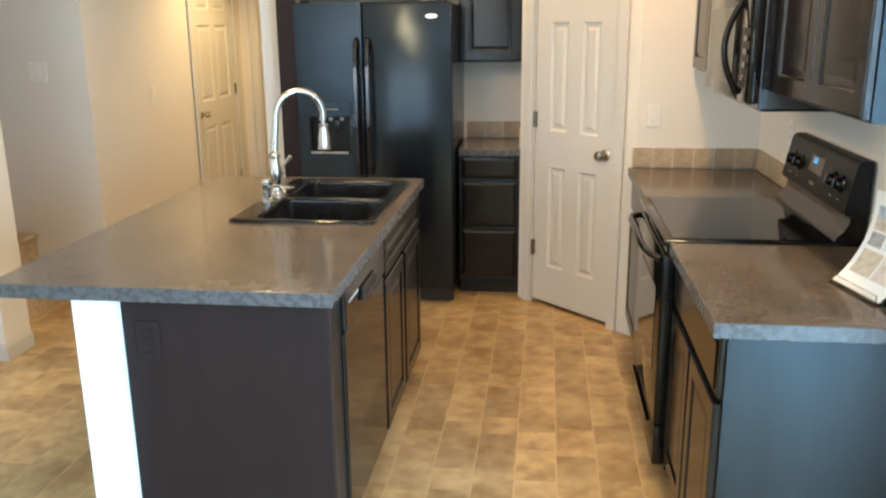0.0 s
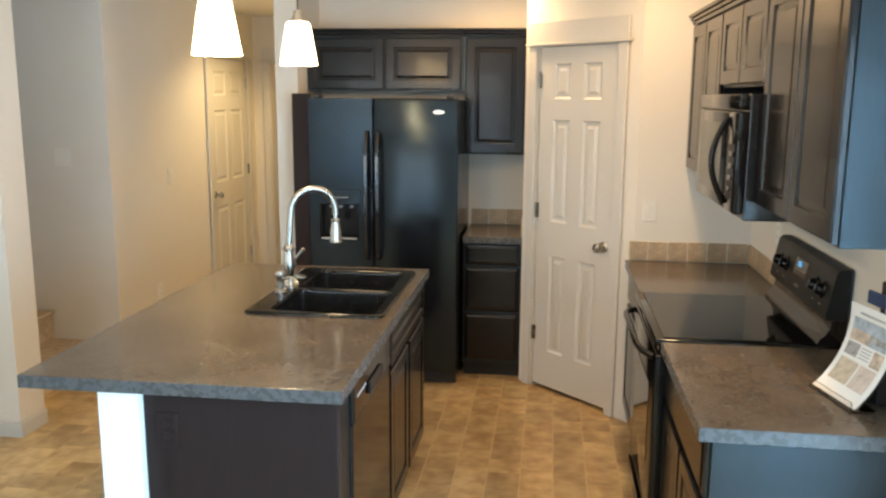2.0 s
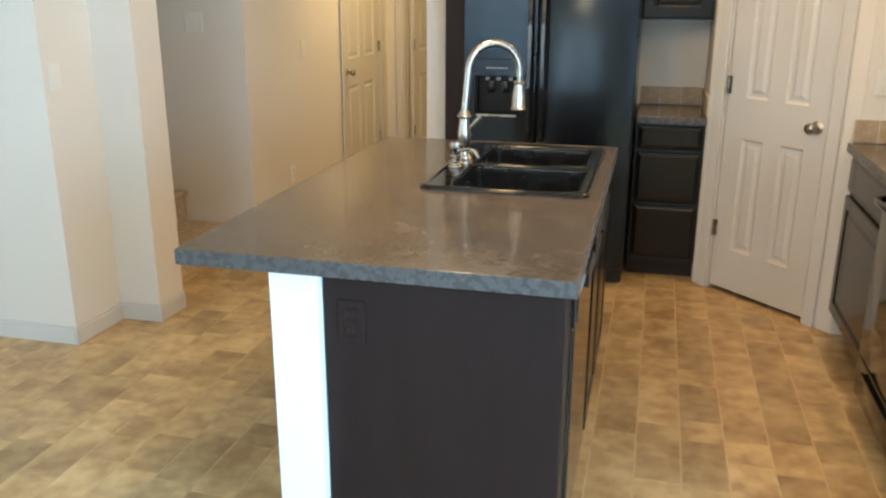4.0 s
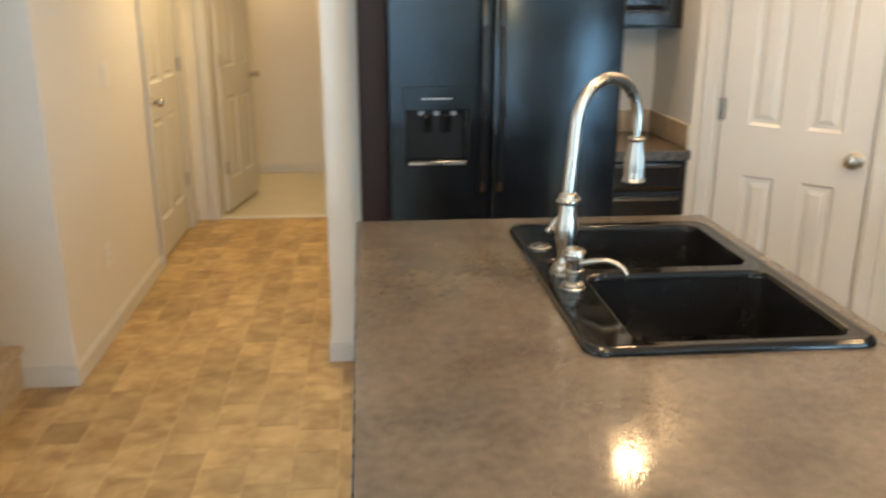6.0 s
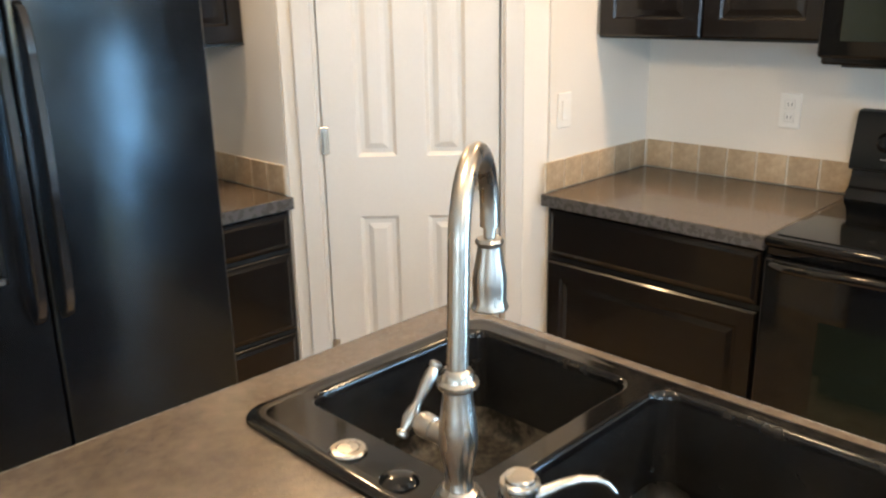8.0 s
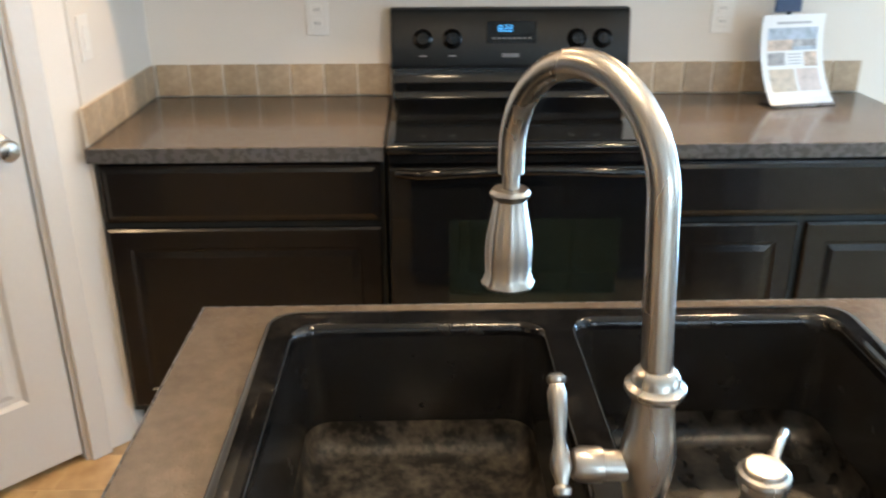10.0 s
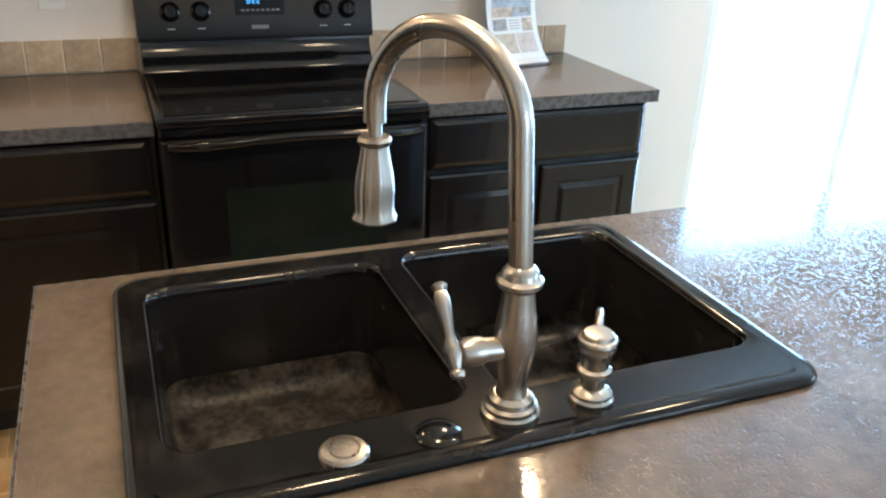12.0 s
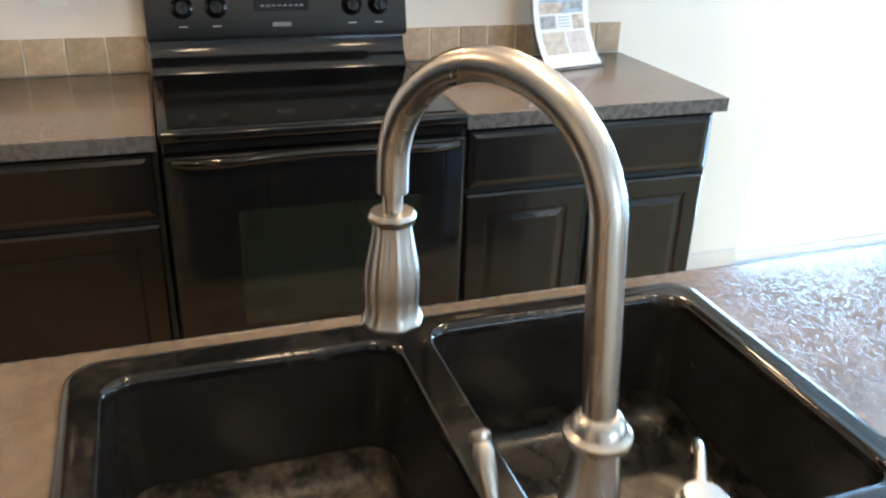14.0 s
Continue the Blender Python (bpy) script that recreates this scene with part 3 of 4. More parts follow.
def counter(outer, holes, z0, z1, label):
    c = thing("worktop", ((outer[0] + outer[1]) / 2, (outer[2] + outer[3]) / 2, z0), label, "worktop", "laminate worktops")
    x0, x1, y0, y1 = outer
    e = 0.003
    part("top", slab(bmesh.new(), (x0 + e, x1 - e, y0 + e, y1 - e), holes, z0, z1, 0.002), LAMI, c)
    for b in ((x0, x1, y0, y0 + e - 0.0002), (x0, x1, y1 - e + 0.0002, y1), (x0, x0 + e - 0.0002, y0 + e, y1 - e), (x1 - e + 0.0002, x1, y0 + e, y1 - e)):
        part("edge_band", bx(b[0], b[1], b[2], b[3], z0, z1 - 0.0008, 0.0009), EDGE, c)
    return c


counter((0.520, WX - 0.001, 4.016, PY - 0.001), [], 0.874, CT, "brown stone-look laminate worktop between range and pantry")
counter((0.520, WX - 0.001, 2.466, 3.256), [], 0.874, CT, "brown stone-look laminate worktop at the end of the run")
counter((-0.414, -0.052, 5.385, BY - 0.001), [], 0.874, CT, "small brown laminate worktop beside the refrigerator")

# ---------------------------------------------------------------- island
IX0, IX1, IY0, IY1 = -1.452, -0.459, 2.518, 4.246
SX0, SX1, SY0, SY1 = -1.048, -0.500, 3.296, 4.138
island_top = counter((IX0, IX1, IY0, IY1), [(SX0 + 0.03, SX1 - 0.025, SY0 + 0.025, SY1 - 0.025)], IT - 0.040, IT, "large brown stone-look laminate island worktop holding the sink")
half = tagged(part("half_wall", bx(-1.212, -1.087, 2.538, 4.19, 0, IT - 0.0405, 0.002), WHITE), "white painted half wall carrying the island worktop", "half wall")
half["kind"] = "structure"
isl = thing("island_cabinet", (-0.78, 2.57, 0), "espresso wood island cabinet with a dishwasher bay and sink doors", "cabinet", "kitchen base cabinets")
part("end_panel", bx(-1.085, -0.487, 2.572, 2.592, 0.0, IT - 0.041, 0.002), PANEL, isl, "reddish dark wood end panel")
bm = bmesh.new()
rbox(bm, -1.073, -0.495, 2.593, 2.715, 0.10, IT - 0.041)
rbox(bm, -1.073, -0.495, 3.317, 3.331, 0.10, IT - 0.041)
rbox(bm, -1.073, -0.495, 4.18, 4.20, 0.10, IT - 0.041)
rbox(bm, -0.513, -0.495, 3.3315, 4.1795, 0.10, IT - 0.041)
rbox(bm, -1.073, -1.06, 2.7155, 4.1795, 0.10, IT - 0.041)
rbox(bm, -1.059, -0.514, 3.3315, 4.1795, 0.10, 0.12)
part("body", bm, BODY, isl)
part("toe_kick", bx(-1.05, -0.56, 2.60, 4.19, 0.0, 0.0995), TOE, isl)
IM = place(-0.495, 3.325, 0, 90)
for kind, x0, x1, z0, z1 in (("false_drawer", 0.012, 0.862, 0.735, 0.885), ("door", 0.012, 0.412, 0.125, 0.718), ("door", 0.450, 0.862, 0.125, 0.718)):
    bm = front(bmesh.new(), x0, x1, z0, z1, rail=0.035 if kind == "false_drawer" else 0.055)
    bm.transform(Matrix.Translation((0, -0.0015, 0)))
    part(kind, bm, WOOD, isl, m=IM)
# narrow stile panel beside the dishwasher; BODY's tint paints in its blue patio sheen
part("filler", bx(-0.4945, -0.487, 2.593, 2.713, 0.10, IT - 0.042, 0.002), BODY, isl)

# dishwasher: local x runs from near to far
DM = place(-0.487, 2.712, 0, 90)
dw = thing("dishwasher", (-0.77, 3.01, 0), "black built-in dishwasher with a control strip, set in the island", "dishwasher")
part("tub", bx(0.004, 0.608, 0.028, 0.55, 0.10, 0.895), DARKPL, dw, m=DM)
part("door", bx(0.004, 0.608, -0.010, 0.027, 0.115, 0.755, 0.008, 2), BLACK, dw, "glossy black door", m=DM)
strip = part("control_panel", bx(0.004, 0.608, -0.016, 0.027, 0.760, 0.893, 0.008, 2), BLACK, dw, m=DM)
part("latch", bx(0.20, 0.41, -0.026, -0.0165, 0.790, 0.832, 0.004), DARKPL, strip, m=DM)
for i in range(5):
    part("button", bx(0.045 + i * 0.026, 0.063 + i * 0.026, -0.0185, -0.0165, 0.835, 0.845, 0.001), GREY, strip, m=DM)
part("kick_plate", bx(0.006, 0.606, 0.045, 0.06, 0.004, 0.0995), DARKPL, dw, m=DM)

# dark outlet in the island's end panel
outlet_m = place(-1.01, 2.572, 0.772, 0)


def wall_plate(name, m, label, kind, mat=PLASTIC, w=0.072, h=0.116):
    p = thing(name, m.translation, label, "light switch" if kind == "switch" else "outlet")
    part("plate", bx(-w / 2, w / 2, -0.006, -0.0005, -h / 2, h / 2, 0.003, 2), mat, p, m=m)
    if kind == "switch":
        part("rocker", bx(-0.017, 0.017, -0.010, -0.0062, -0.033, 0.033, 0.002), mat, p, m=m)
    else:
        for z in (-0.021, 0.021):
            s = part("socket", bx(-0.017, 0.017, -0.008, -0.0062, z - 0.016, z + 0.016, 0.003), mat, p, m=m)
            for x in (-0.006, 0.006):
                part("slot", bx(x - 0.0012, x + 0.0012, -0.0086, -0.0081, z - 0.004, z + 0.006), DARKPL, s, m=m)
    return p


wall_plate("wall_outlet", outlet_m, "dark brown outlet in the island's end panel", "outlet", PANEL)
wall_plate("light_switch", place(0.634, PY, 1.18, 0), "white rocker switch on the pantry wall", "switch")
wall_plate("wall_outlet", place(WX, 4.245, 1.165, -90), "white outlet above the far worktop", "outlet")
wall_plate("wall_outlet", place(WX, 2.95, 1.165, -90), "white outlet above the end worktop", "outlet")
wall_plate("light_switch", place(-2.93, 5.25, 1.372, 0), "white switch on the wall above the stairs", "switch", w=0.115)
wall_plate("light_switch", place(HX, 6.07, 1.18, 90), "white switch on the hall wall", "switch")
wall_plate("wall_outlet", place(HX, 5.82, 0.387, 90), "white outlet low on the hall wall", "outlet")
wall_plate("light_switch", place(-2.80, 3.855, 1.20, 90), "white switch on the stepped wall end", "switch")

# ---------------------------------------------------------------- sink
RZ = IT + 0.013
B1 = (-0.945, -0.553, 3.752, 4.094)
B2 = (-0.945, -0.540, 3.336, 3.704)
sink = thing("kitchen_sink", (-0.774, 3.717, IT), "black enamelled double-bowl drop-in sink with water stains", "sink")
bm = bmesh.new()


def grow(b, d):
    return (b[0] - d, b[1] + d, b[2] - d, b[3] + d)


O = (SX0, SX1, SY0, SY1)
skirt = [(0, 0.040, IT + 0.0008), (0, 0.040, IT + 0.006), (-0.003, 0.040, IT + 0.0105), (-0.008, 0.038, RZ), (-0.016, 0.034, RZ + 0.001), (-0.026, 0.026, RZ - 0.001)]
prev = None
for d, r, z in skirt:
    cur = loop(bm, rounded(*grow(O, d), r, 8), z)
    if prev:
        skin(bm, prev, cur)
    prev = cur
deck = [prev]
for b in (B1, B2):
    first = cur = None
    for d, r, z in ((0.007, 0.040, RZ - 0.001), (0.003, 0.037, RZ - 0.003), (0.0, 0.035, RZ - 0.009), (-0.001, 0.035, RZ - 0.018)):
        nxt = loop(bm, rounded(*grow(b, d), r, 8), z)
        if cur:
            skin(bm, cur, nxt)
        else:
            first = nxt
        cur = nxt
    deck.append(first)
fill(bm, deck)
basin = part("basin", bm, SINK, sink, soft=50)
for poly in basin.data.polygons:
    if abs(poly.normal.z) > 0.9999:
        poly.use_smooth = False
for b in (B1, B2):
    bm = bmesh.new()
    cur = None
    for d, r, z in ((-0.001, 0.035, RZ - 0.018), (-0.004, 0.034, RZ - 0.06), (-0.010, 0.038, IT - 0.138)):
        nxt = loop(bm, rounded(*grow(b, d), r, 8), z)
        if cur:
            skin(bm, cur, nxt)
        cur = nxt
    part("bowl", bm, BOWL, sink, "worn black bowl wall", soft=50)
for b in (B1, B2):
    cx, cy = (b[0] + b[1]) / 2, (b[2] + b[3]) / 2
    bm = bmesh.new()
    lp = None
    for d, r, z in ((-0.010, 0.038, IT - 0.138), (-0.013, 0.040, IT - 0.158), (-0.020, 0.040, IT - 0.171), (-0.029, 0.038, IT - 0.179), (-0.042, 0.034, IT - 0.182)):
        nxt = loop(bm, rounded(*grow(b, d), r, 8), z)
        if lp:
            skin(bm, lp, nxt)
        lp = nxt
    hole = [bm.verts.new((cx + 0.044 * math.cos(2 * math.pi * k / 28), cy + 0.044 * math.sin(2 * math.pi * k / 28), IT - 0.185)) for k in range(28)]
    fill(bm, [lp, hole])
    part("bowl_floor", bm, STAIN if b is B1 else FILM, sink, "water-stained bowl floor", soft=40)
    bm = lathe(bmesh.new(), [(0.050, -0.004), (0.050, 0.001), (0.046, 0.003), (0.040, 0.0), (0.034, -0.010), (0.012, -0.012)], 28, Matrix.Translation((cx, cy, IT - 0.184)))
    part("drain", bm, NICKEL, sink, "steel drain ring", soft=35)
for (x, y, r, prof, mat, lab, nm) in (
        (-1.003, 3.920, 0, [(0.027, 0), (0.027, 0.003), (0.0245, 0.0058), (0.0175, 0.0066), (0.0168, 0.0045), (0.0156, 0.0045), (0.0150, 0.0072), (0.005, 0.0078)], NICKEL, "brushed nickel air switch button", "air_switch"),
        (-1.004, 3.814, 0, [(0.027, 0), (0.027, 0.002), (0.024, 0.005), (0.014, 0.008), (0.004, 0.009)], BLACK, "black cap on the spare tap hole", "hole_cap")):
    part(nm, lathe(bmesh.new(), prof, 28, Matrix.Translation((x, y, RZ - 0.001))), mat, sink, lab, soft=35)

# ---------------------------------------------------------------- faucet
FX, FY, FZ = -0.989, 3.720, RZ - 0.001
faucet = thing("kitchen_faucet", (FX, FY, FZ), "brushed nickel pull-down gooseneck faucet standing on the sink", "faucet")
T = Matrix.Translation((FX, FY, FZ))
part("base_ring", lathe(bmesh.new(), [(0.034, 0), (0.034, 0.005), (0.031, 0.008), (0.031, 0.013), (0.027, 0.016), (0.026, 0.022), (0.020, 0.027)], 36, T), NICKEL, faucet, soft=30)
part("body", lathe(bmesh.new(), [(0.0185, 0.0275), (0.0165, 0.036), (0.0165, 0.045), (0.019, 0.060), (0.0225, 0.078), (0.024, 0.094), (0.0235, 0.108), (0.021, 0.128), (0.0185, 0.146), (0.0178, 0.158)], 36, T), NICKEL, faucet, soft=60)
part("collar", lathe(bmesh.new(), [(0.0180, 0.1585), (0.0232, 0.1612), (0.0258, 0.1652), (0.0258, 0.1695), (0.0228, 0.1718), (0.0212, 0.1735), (0.0200, 0.1790), (0.0165, 0.1840), (0.0138, 0.1860)], 36, T), NICKEL, faucet, soft=30)
aim = Vector((0.178, 0.109, 0)).normalized()
R, ZC = 0.098, 1.277
neck = Vector((-0.978, 3.7255, ZC))      # the stem leans a little towards the bowls
foot = Vector((FX, FY, FZ + 0.178))
pts = [foot.lerp(neck, k / 4) for k in range(5)]
pts += [neck + aim * (R - R * math.cos(a)) + Vector((0, 0, R * math.sin(a))) for a in (math.pi * k / 22 for k in range(1, 23))]
pts.append(pts[-1] - Vector((0, 0, 0.021)))
part("spout", tube(bmesh.new(), pts, 0.0130, 28), NICKEL, faucet, soft=50)
HM = Matrix.Translation((pts[-1].x, pts[-1].y, 1.136))
part("hose_end", lathe(bmesh.new(), [(0.0085, 0.104), (0.0085, 0.1195)], 20, HM), NICKEL, faucet, soft=40)
part("spray_head", lathe(bmesh.new(), [(0.020, 0.0), (0.0265, 0.0005), (0.0275, 0.003), (0.0255, 0.007), (0.0235, 0.013), (0.0240, 0.028), (0.0242, 0.040), (0.0228, 0.055), (0.0195, 0.072), (0.0170, 0.086), (0.0165, 0.092), (0.0195, 0.095), (0.0205, 0.099), (0.0180, 0.103), (0.0090, 0.1038)], 80, HM, 8, 0.085), NICKEL, faucet, soft=40)
part("spray_face", lathe(bmesh.new(), [(0.018, -0.002), (0.0195, -0.0002)], 28, HM), DARKPL, faucet, soft=30)
# side valve and lever
p0, p1 = Vector((FX, FY, 1.040)), Vector((-0.990, 3.786, 1.045))
v = (p1 - p0).normalized()
part("valve", tube(bmesh.new(), [p0 + v * s for s in (0.016, 0.040, 0.041, 0.046, 0.060, 0.066, 0.069)], [0.0135, 0.0135, 0.0155, 0.0160, 0.0160, 0.0130, 0.006], 26), NICKEL, faucet, soft=35)
q0, q1 = Vector((-1.014, 3.797, 1.028)), Vector((-0.946, 3.797, 1.110))
prof = [(0.0, 0.004), (0.02, 0.0075), (0.07, 0.0085), (0.10, 0.0055), (0.14, 0.0065), (0.24, 0.0100), (0.34, 0.0085), (0.44, 0.0055), (0.50, 0.0060), (0.70, 0.0085), (0.84, 0.0088), (0.91, 0.0065), (0.93, 0.0085), (0.97, 0.0090), (1.0, 0.005)]
part("lever", tube(bmesh.new(), [q0.lerp(q1, a) for a, _ in prof], [r for _, r in prof], 22), NICKEL, faucet, soft=40)

disp = thing("soap_dispenser", (-0.996, 3.617, FZ), "brushed nickel soap dispenser with a curved spout, on the sink", "soap dispenser")
T = Matrix.Translation((-0.996, 3.617, FZ))
part("base", lathe(bmesh.new(), [(0.0265, 0), (0.0265, 0.005), (0.024, 0.008), (0.024, 0.012), (0.020, 0.016), (0.0145, 0.019), (0.0145, 0.032), (0.0175, 0.036)], 30, T), NICKEL, disp, soft=30)
part("body", lathe(bmesh.new(), [(0.0175, 0.0365), (0.0205, 0.039), (0.0205, 0.043), (0.0165, 0.046), (0.0170, 0.056), (0.0190, 0.066), (0.0220, 0.070), (0.0220, 0.076)], 30, T), NICKEL, disp, soft=30)
part("cap", lathe(bmesh.new(), [(0.0220, 0.0765), (0.0236, 0.079), (0.0228, 0.083), (0.0190, 0.0843), (0.0182, 0.0885), (0.0165, 0.0900), (0.004, 0.0906)], 30, T), NICKEL, disp, soft=30)
out = Vector((0.097, -0.063, 0)).normalized()
c0 = Vector((-0.996, 3.617, 0))
pts = [c0 + out * s + Vector((0, 0, z)) for s, z in ((0.014, 1.014), (0.03, 1.018), (0.05, 1.024), (0.072, 1.027), (0.09, 1.024), (0.104, 1.016), (0.114, 1.003))]
part("spout", tube(bmesh.new(), pts, [0.0085, 0.0070, 0.0060, 0.0056, 0.0054, 0.0052, 0.0050], 18), NICKEL, disp, soft=45)

# ---------------------------------------------------------------- refrigerator
def strap(bm, line, x, w, t):
    """A flat bar of half width w and half thickness t, swept along (y, z) points."""
    rings = []
    for k, (y, z) in enumerate(line):
        (ya, za), (yb, zb) = line[max(0, k - 1)], line[min(len(line) - 1, k + 1)]
        n = Vector((0, zb - za, ya - yb)).normalized()
        c = Vector((x, y, z))
        rings.append([bm.verts.new(c + Vector((a * w, 0, 0)) + n * (b * t)) for a, b in ((-1, -0.4), (-0.7, -1), (0.7, -1), (1, -0.4), (1, 0.4), (0.7, 1), (-0.7, 1), (-1, 0.4))])
    for a, b in zip(rings, rings[1:]):
        skin(bm, a, b)
    bm.faces.new(rings[0][::-1]), bm.faces.new(rings[-1])
    bmesh.ops.recalc_face_normals(bm, faces=bm.faces)
    return bm


FM = place(-1.328, 5.20, 0, 0)
fr = thing("refrigerator", (-0.876, 5.55, 0), "tall black side-by-side refrigerator with a water dispenser", "refrigerator")
FW, SPLIT = 0.903, 0.392
part("cabinet_body", bx(0.004, FW - 0.004, 0.072, 0.69, 0.06, 1.742, 0.006), FRIDGE, fr, m=FM)
part("toe_grille", bx(0.01, FW - 0.01, 0.05, 0.09, 0.015, 0.098, 0.004), DARKPL, fr, m=FM)
# left door with an opening for the dispenser
bm = bmesh.new()
dx0, dx1, dz0, dz1 = 0.062, 0.306, 0.905, 1.165
for b in ((0.003, dx0, 0.10, 1.75), (dx1, SPLIT - 0.004, 0.10, 1.75), (dx0, dx1, 0.10, dz0), (dx0, dx1, dz1, 1.75)):
    rbox(bm, b[0], b[1], 0.0, 0.066, b[2], b[3])
bmesh.ops.remove_doubles(bm, verts=bm.verts, dist=0.0005)
ld = part("door", bm, FRIDGE, fr, "black freezer door with ice and water dispenser", m=FM)
rd = part("door", bx(SPLIT + 0.004, FW - 0.003, 0.0, 0.066, 0.10, 1.75, 0.010, 3), FRIDGE, fr, "black refrigerator door", m=FM, soft=30)
bm = bmesh.new()
for b in ((dx0, dx1, 0.052, 0.0655, dz0, dz1), (dx0, dx0 + 0.012, 0.004, 0.0515, dz0, dz1), (dx1 - 0.012, dx1, 0.004, 0.0515, dz0, dz1), (dx0 + 0.012, dx1 - 0.012, 0.004, 0.0515, dz1 - 0.05, dz1)):
    rbox(bm, *b)
dsp = part("dispenser", bm, MATT, ld, "recessed dispenser", m=FM)
for xx in (0.145, 0.222):
    part("paddle", bx(xx - 0.018, xx + 0.018, 0.024, 0.034, 1.03, 1.10, 0.006, 2), BLACK, ld, m=FM)
for xx in (0.125, 0.184, 0.250):
    part("nozzle", bx(xx - 0.010, xx + 0.010, 0.030, 0.050, 1.094, 1.113, 0.004, 2), GREY, ld, "small grey nozzle", m=FM)
part("tray_edge", bx(dx0 + 0.012, dx1 - 0.012, -0.0185, -0.0145, dz0 + 0.004, dz0 + 0.016, 0.0015), NICKEL, ld, "metal tray edge", m=FM)
part("drip_tray", bx(dx0 + 0.004, dx1 - 0.004, -0.014, 0.050, dz0 + 0.002, dz0 + 0.022, 0.006, 2), BLACK, ld, m=FM)
part("dispenser_trim", bx(dx0 - 0.01, dx1 + 0.01, -0.006, 0.003, dz1 - 0.045, dz1 + 0.045, 0.003), FRIDGE, ld, m=FM)
for i in range(6):
    part("dispenser_button", bx(0.125 + i * 0.02, 0.139 + i * 0.02, -0.0075, -0.0062, 1.160, 1.166), GREY, ld, m=FM)
for x, d in ((SPLIT - 0.034, ld), (SPLIT + 0.034, rd)):
    bar = [(0.002, 0.790), (-0.026, 0.806), (-0.042, 0.84), (-0.049, 0.90), (-0.053, 1.00), (-0.055, 1.17), (-0.053, 1.32), (-0.048, 1.43), (-0.039, 1.50), (-0.024, 1.54), (0.002, 1.556)]
    part("handle", strap(bmesh.new(), bar, x, 0.0125, 0.008), GLOSS, d, "long glossy black bowed handle", m=FM, soft=40)
bm = lathe(bmesh.new(), [(0.036, 0), (0.036, 0.0015), (0.034, 0.0025)], 24, Matrix.Translation((0.785, 0, 1.673)) @ pose(0, 0, 0, 90) @ Matrix.Diagonal((1, 0.36, 1, 1)))
part("badge", bm, NICKEL, rd, "small oval metal badge", m=FM)
for x in (0.04, FW - 0.075):
    part("hinge_cover", bx(x, x + 0.035, 0.01, 0.10, 1.7505, 1.768, 0.004), DARKPL, fr, m=FM)

side = thing("filler_panel", (-1.388, 5.30, 0), "dark wood filler panel between the refrigerator and the wall end", "panel")
part("board", bx(-1.443, -1.331, 5.262, 5.282, 0.0, 1.775, 0.001), PANEL, side)
part("cleat", bx(-1.443, -1.423, 5.2825, 5.3995, 0.0, 1.775, 0.001), WOOD, side)

# ---------------------------------------------------------------- range; local x runs from far to near
RM = place(0.520, 4.011, 0, RIGHT)
rg = thing("electric_range", (0.83, 3.635, 0), "black freestanding electric range with a glass cooktop and back panel", "range")
RW = 0.750
D = WX - 0.520
part("oven_body", bx(0.003, RW - 0.003, 0.030, D - 0.02, 0.06, 0.895), BLACK, rg, m=RM)
bm = bx(0.0, RW, -0.022, D - 0.075, 0.8955, 0.921, 0.008, 3)
part("cooktop_frame", bm, BLACK, rg, "black enamelled cooktop frame", m=RM, soft=35)
ck = part("cooktop", bx(0.022, RW - 0.022, 0.012, D - 0.082, 0.9212, 0.9245, 0.001), GLASSY, rg, "black ceramic glass cooktop", m=RM)
# curved riser and back panel, drawn as a profile across the depth
def extruded(profile, x0, x1):
    bm = bmesh.new()
    a = [bm.verts.new((x0, y, z)) for y, z in profile]
    b = [bm.verts.new((x1, y, z)) for y, z in profile]
    skin(bm, a, b)
    bm.faces.new(a[::-1]), bm.faces.new(b)
    return bm
part("riser", extruded([(D - 0.075, 0.90), (D - 0.105, 0.9215), (D - 0.100, 0.940), (D - 0.080, 0.958), (D - 0.066, 0.985), (D - 0.062, 1.012), (D - 0.012, 1.012), (D - 0.012, 0.90)], 0.004, RW - 0.004), BLACK, rg, "glossy black riser", m=RM, soft=35)
panel = part("back_panel", extruded([(D - 0.078, 1.0135), (D - 0.086, 1.018), (D - 0.088, 1.030), (D - 0.060, 1.178), (D - 0.052, 1.190), (D - 0.040, 1.194), (D - 0.012, 1.194), (D - 0.012, 1.0135)], 0.0, RW), CONTROL, rg, "satin black control panel", m=RM, soft=35)
tilt = math.degrees(math.atan2(0.028, 0.148))
PMX = RM @ Matrix.Translation((0, D - 0.0885, 1.030)) @ pose(0, 0, 0, -tilt)
for x in (0.100, 0.192, 0.583, 0.664):
    k = part("control_knob", lathe(bmesh.new(), [(0.031, 0), (0.031, 0.003), (0.026, 0.006), (0.0225, 0.008), (0.020, 0.021), (0.017, 0.0245), (0.006, 0.0248)], 30, PMX @ Matrix.Translation((x, 0, 0.075)) @ pose(0, 0, 0, 90)), BLACK, panel, "black round control knob", soft=30)
    part("pointer", bx(x - 0.004, x + 0.004, -0.031, -0.0246, 0.058, 0.092, 0.0015), BLACK, k, m=PMX)
    part("print", bx(x - 0.012, x + 0.012, -0.0008, -0.0002, 0.022, 0.0245), GREY, panel, m=PMX)
part("display", bx(0.30, 0.455, -0.0014, 0.0, 0.062, 0.128, 0.001), GLASSY, panel, "dark clock display", m=PMX)
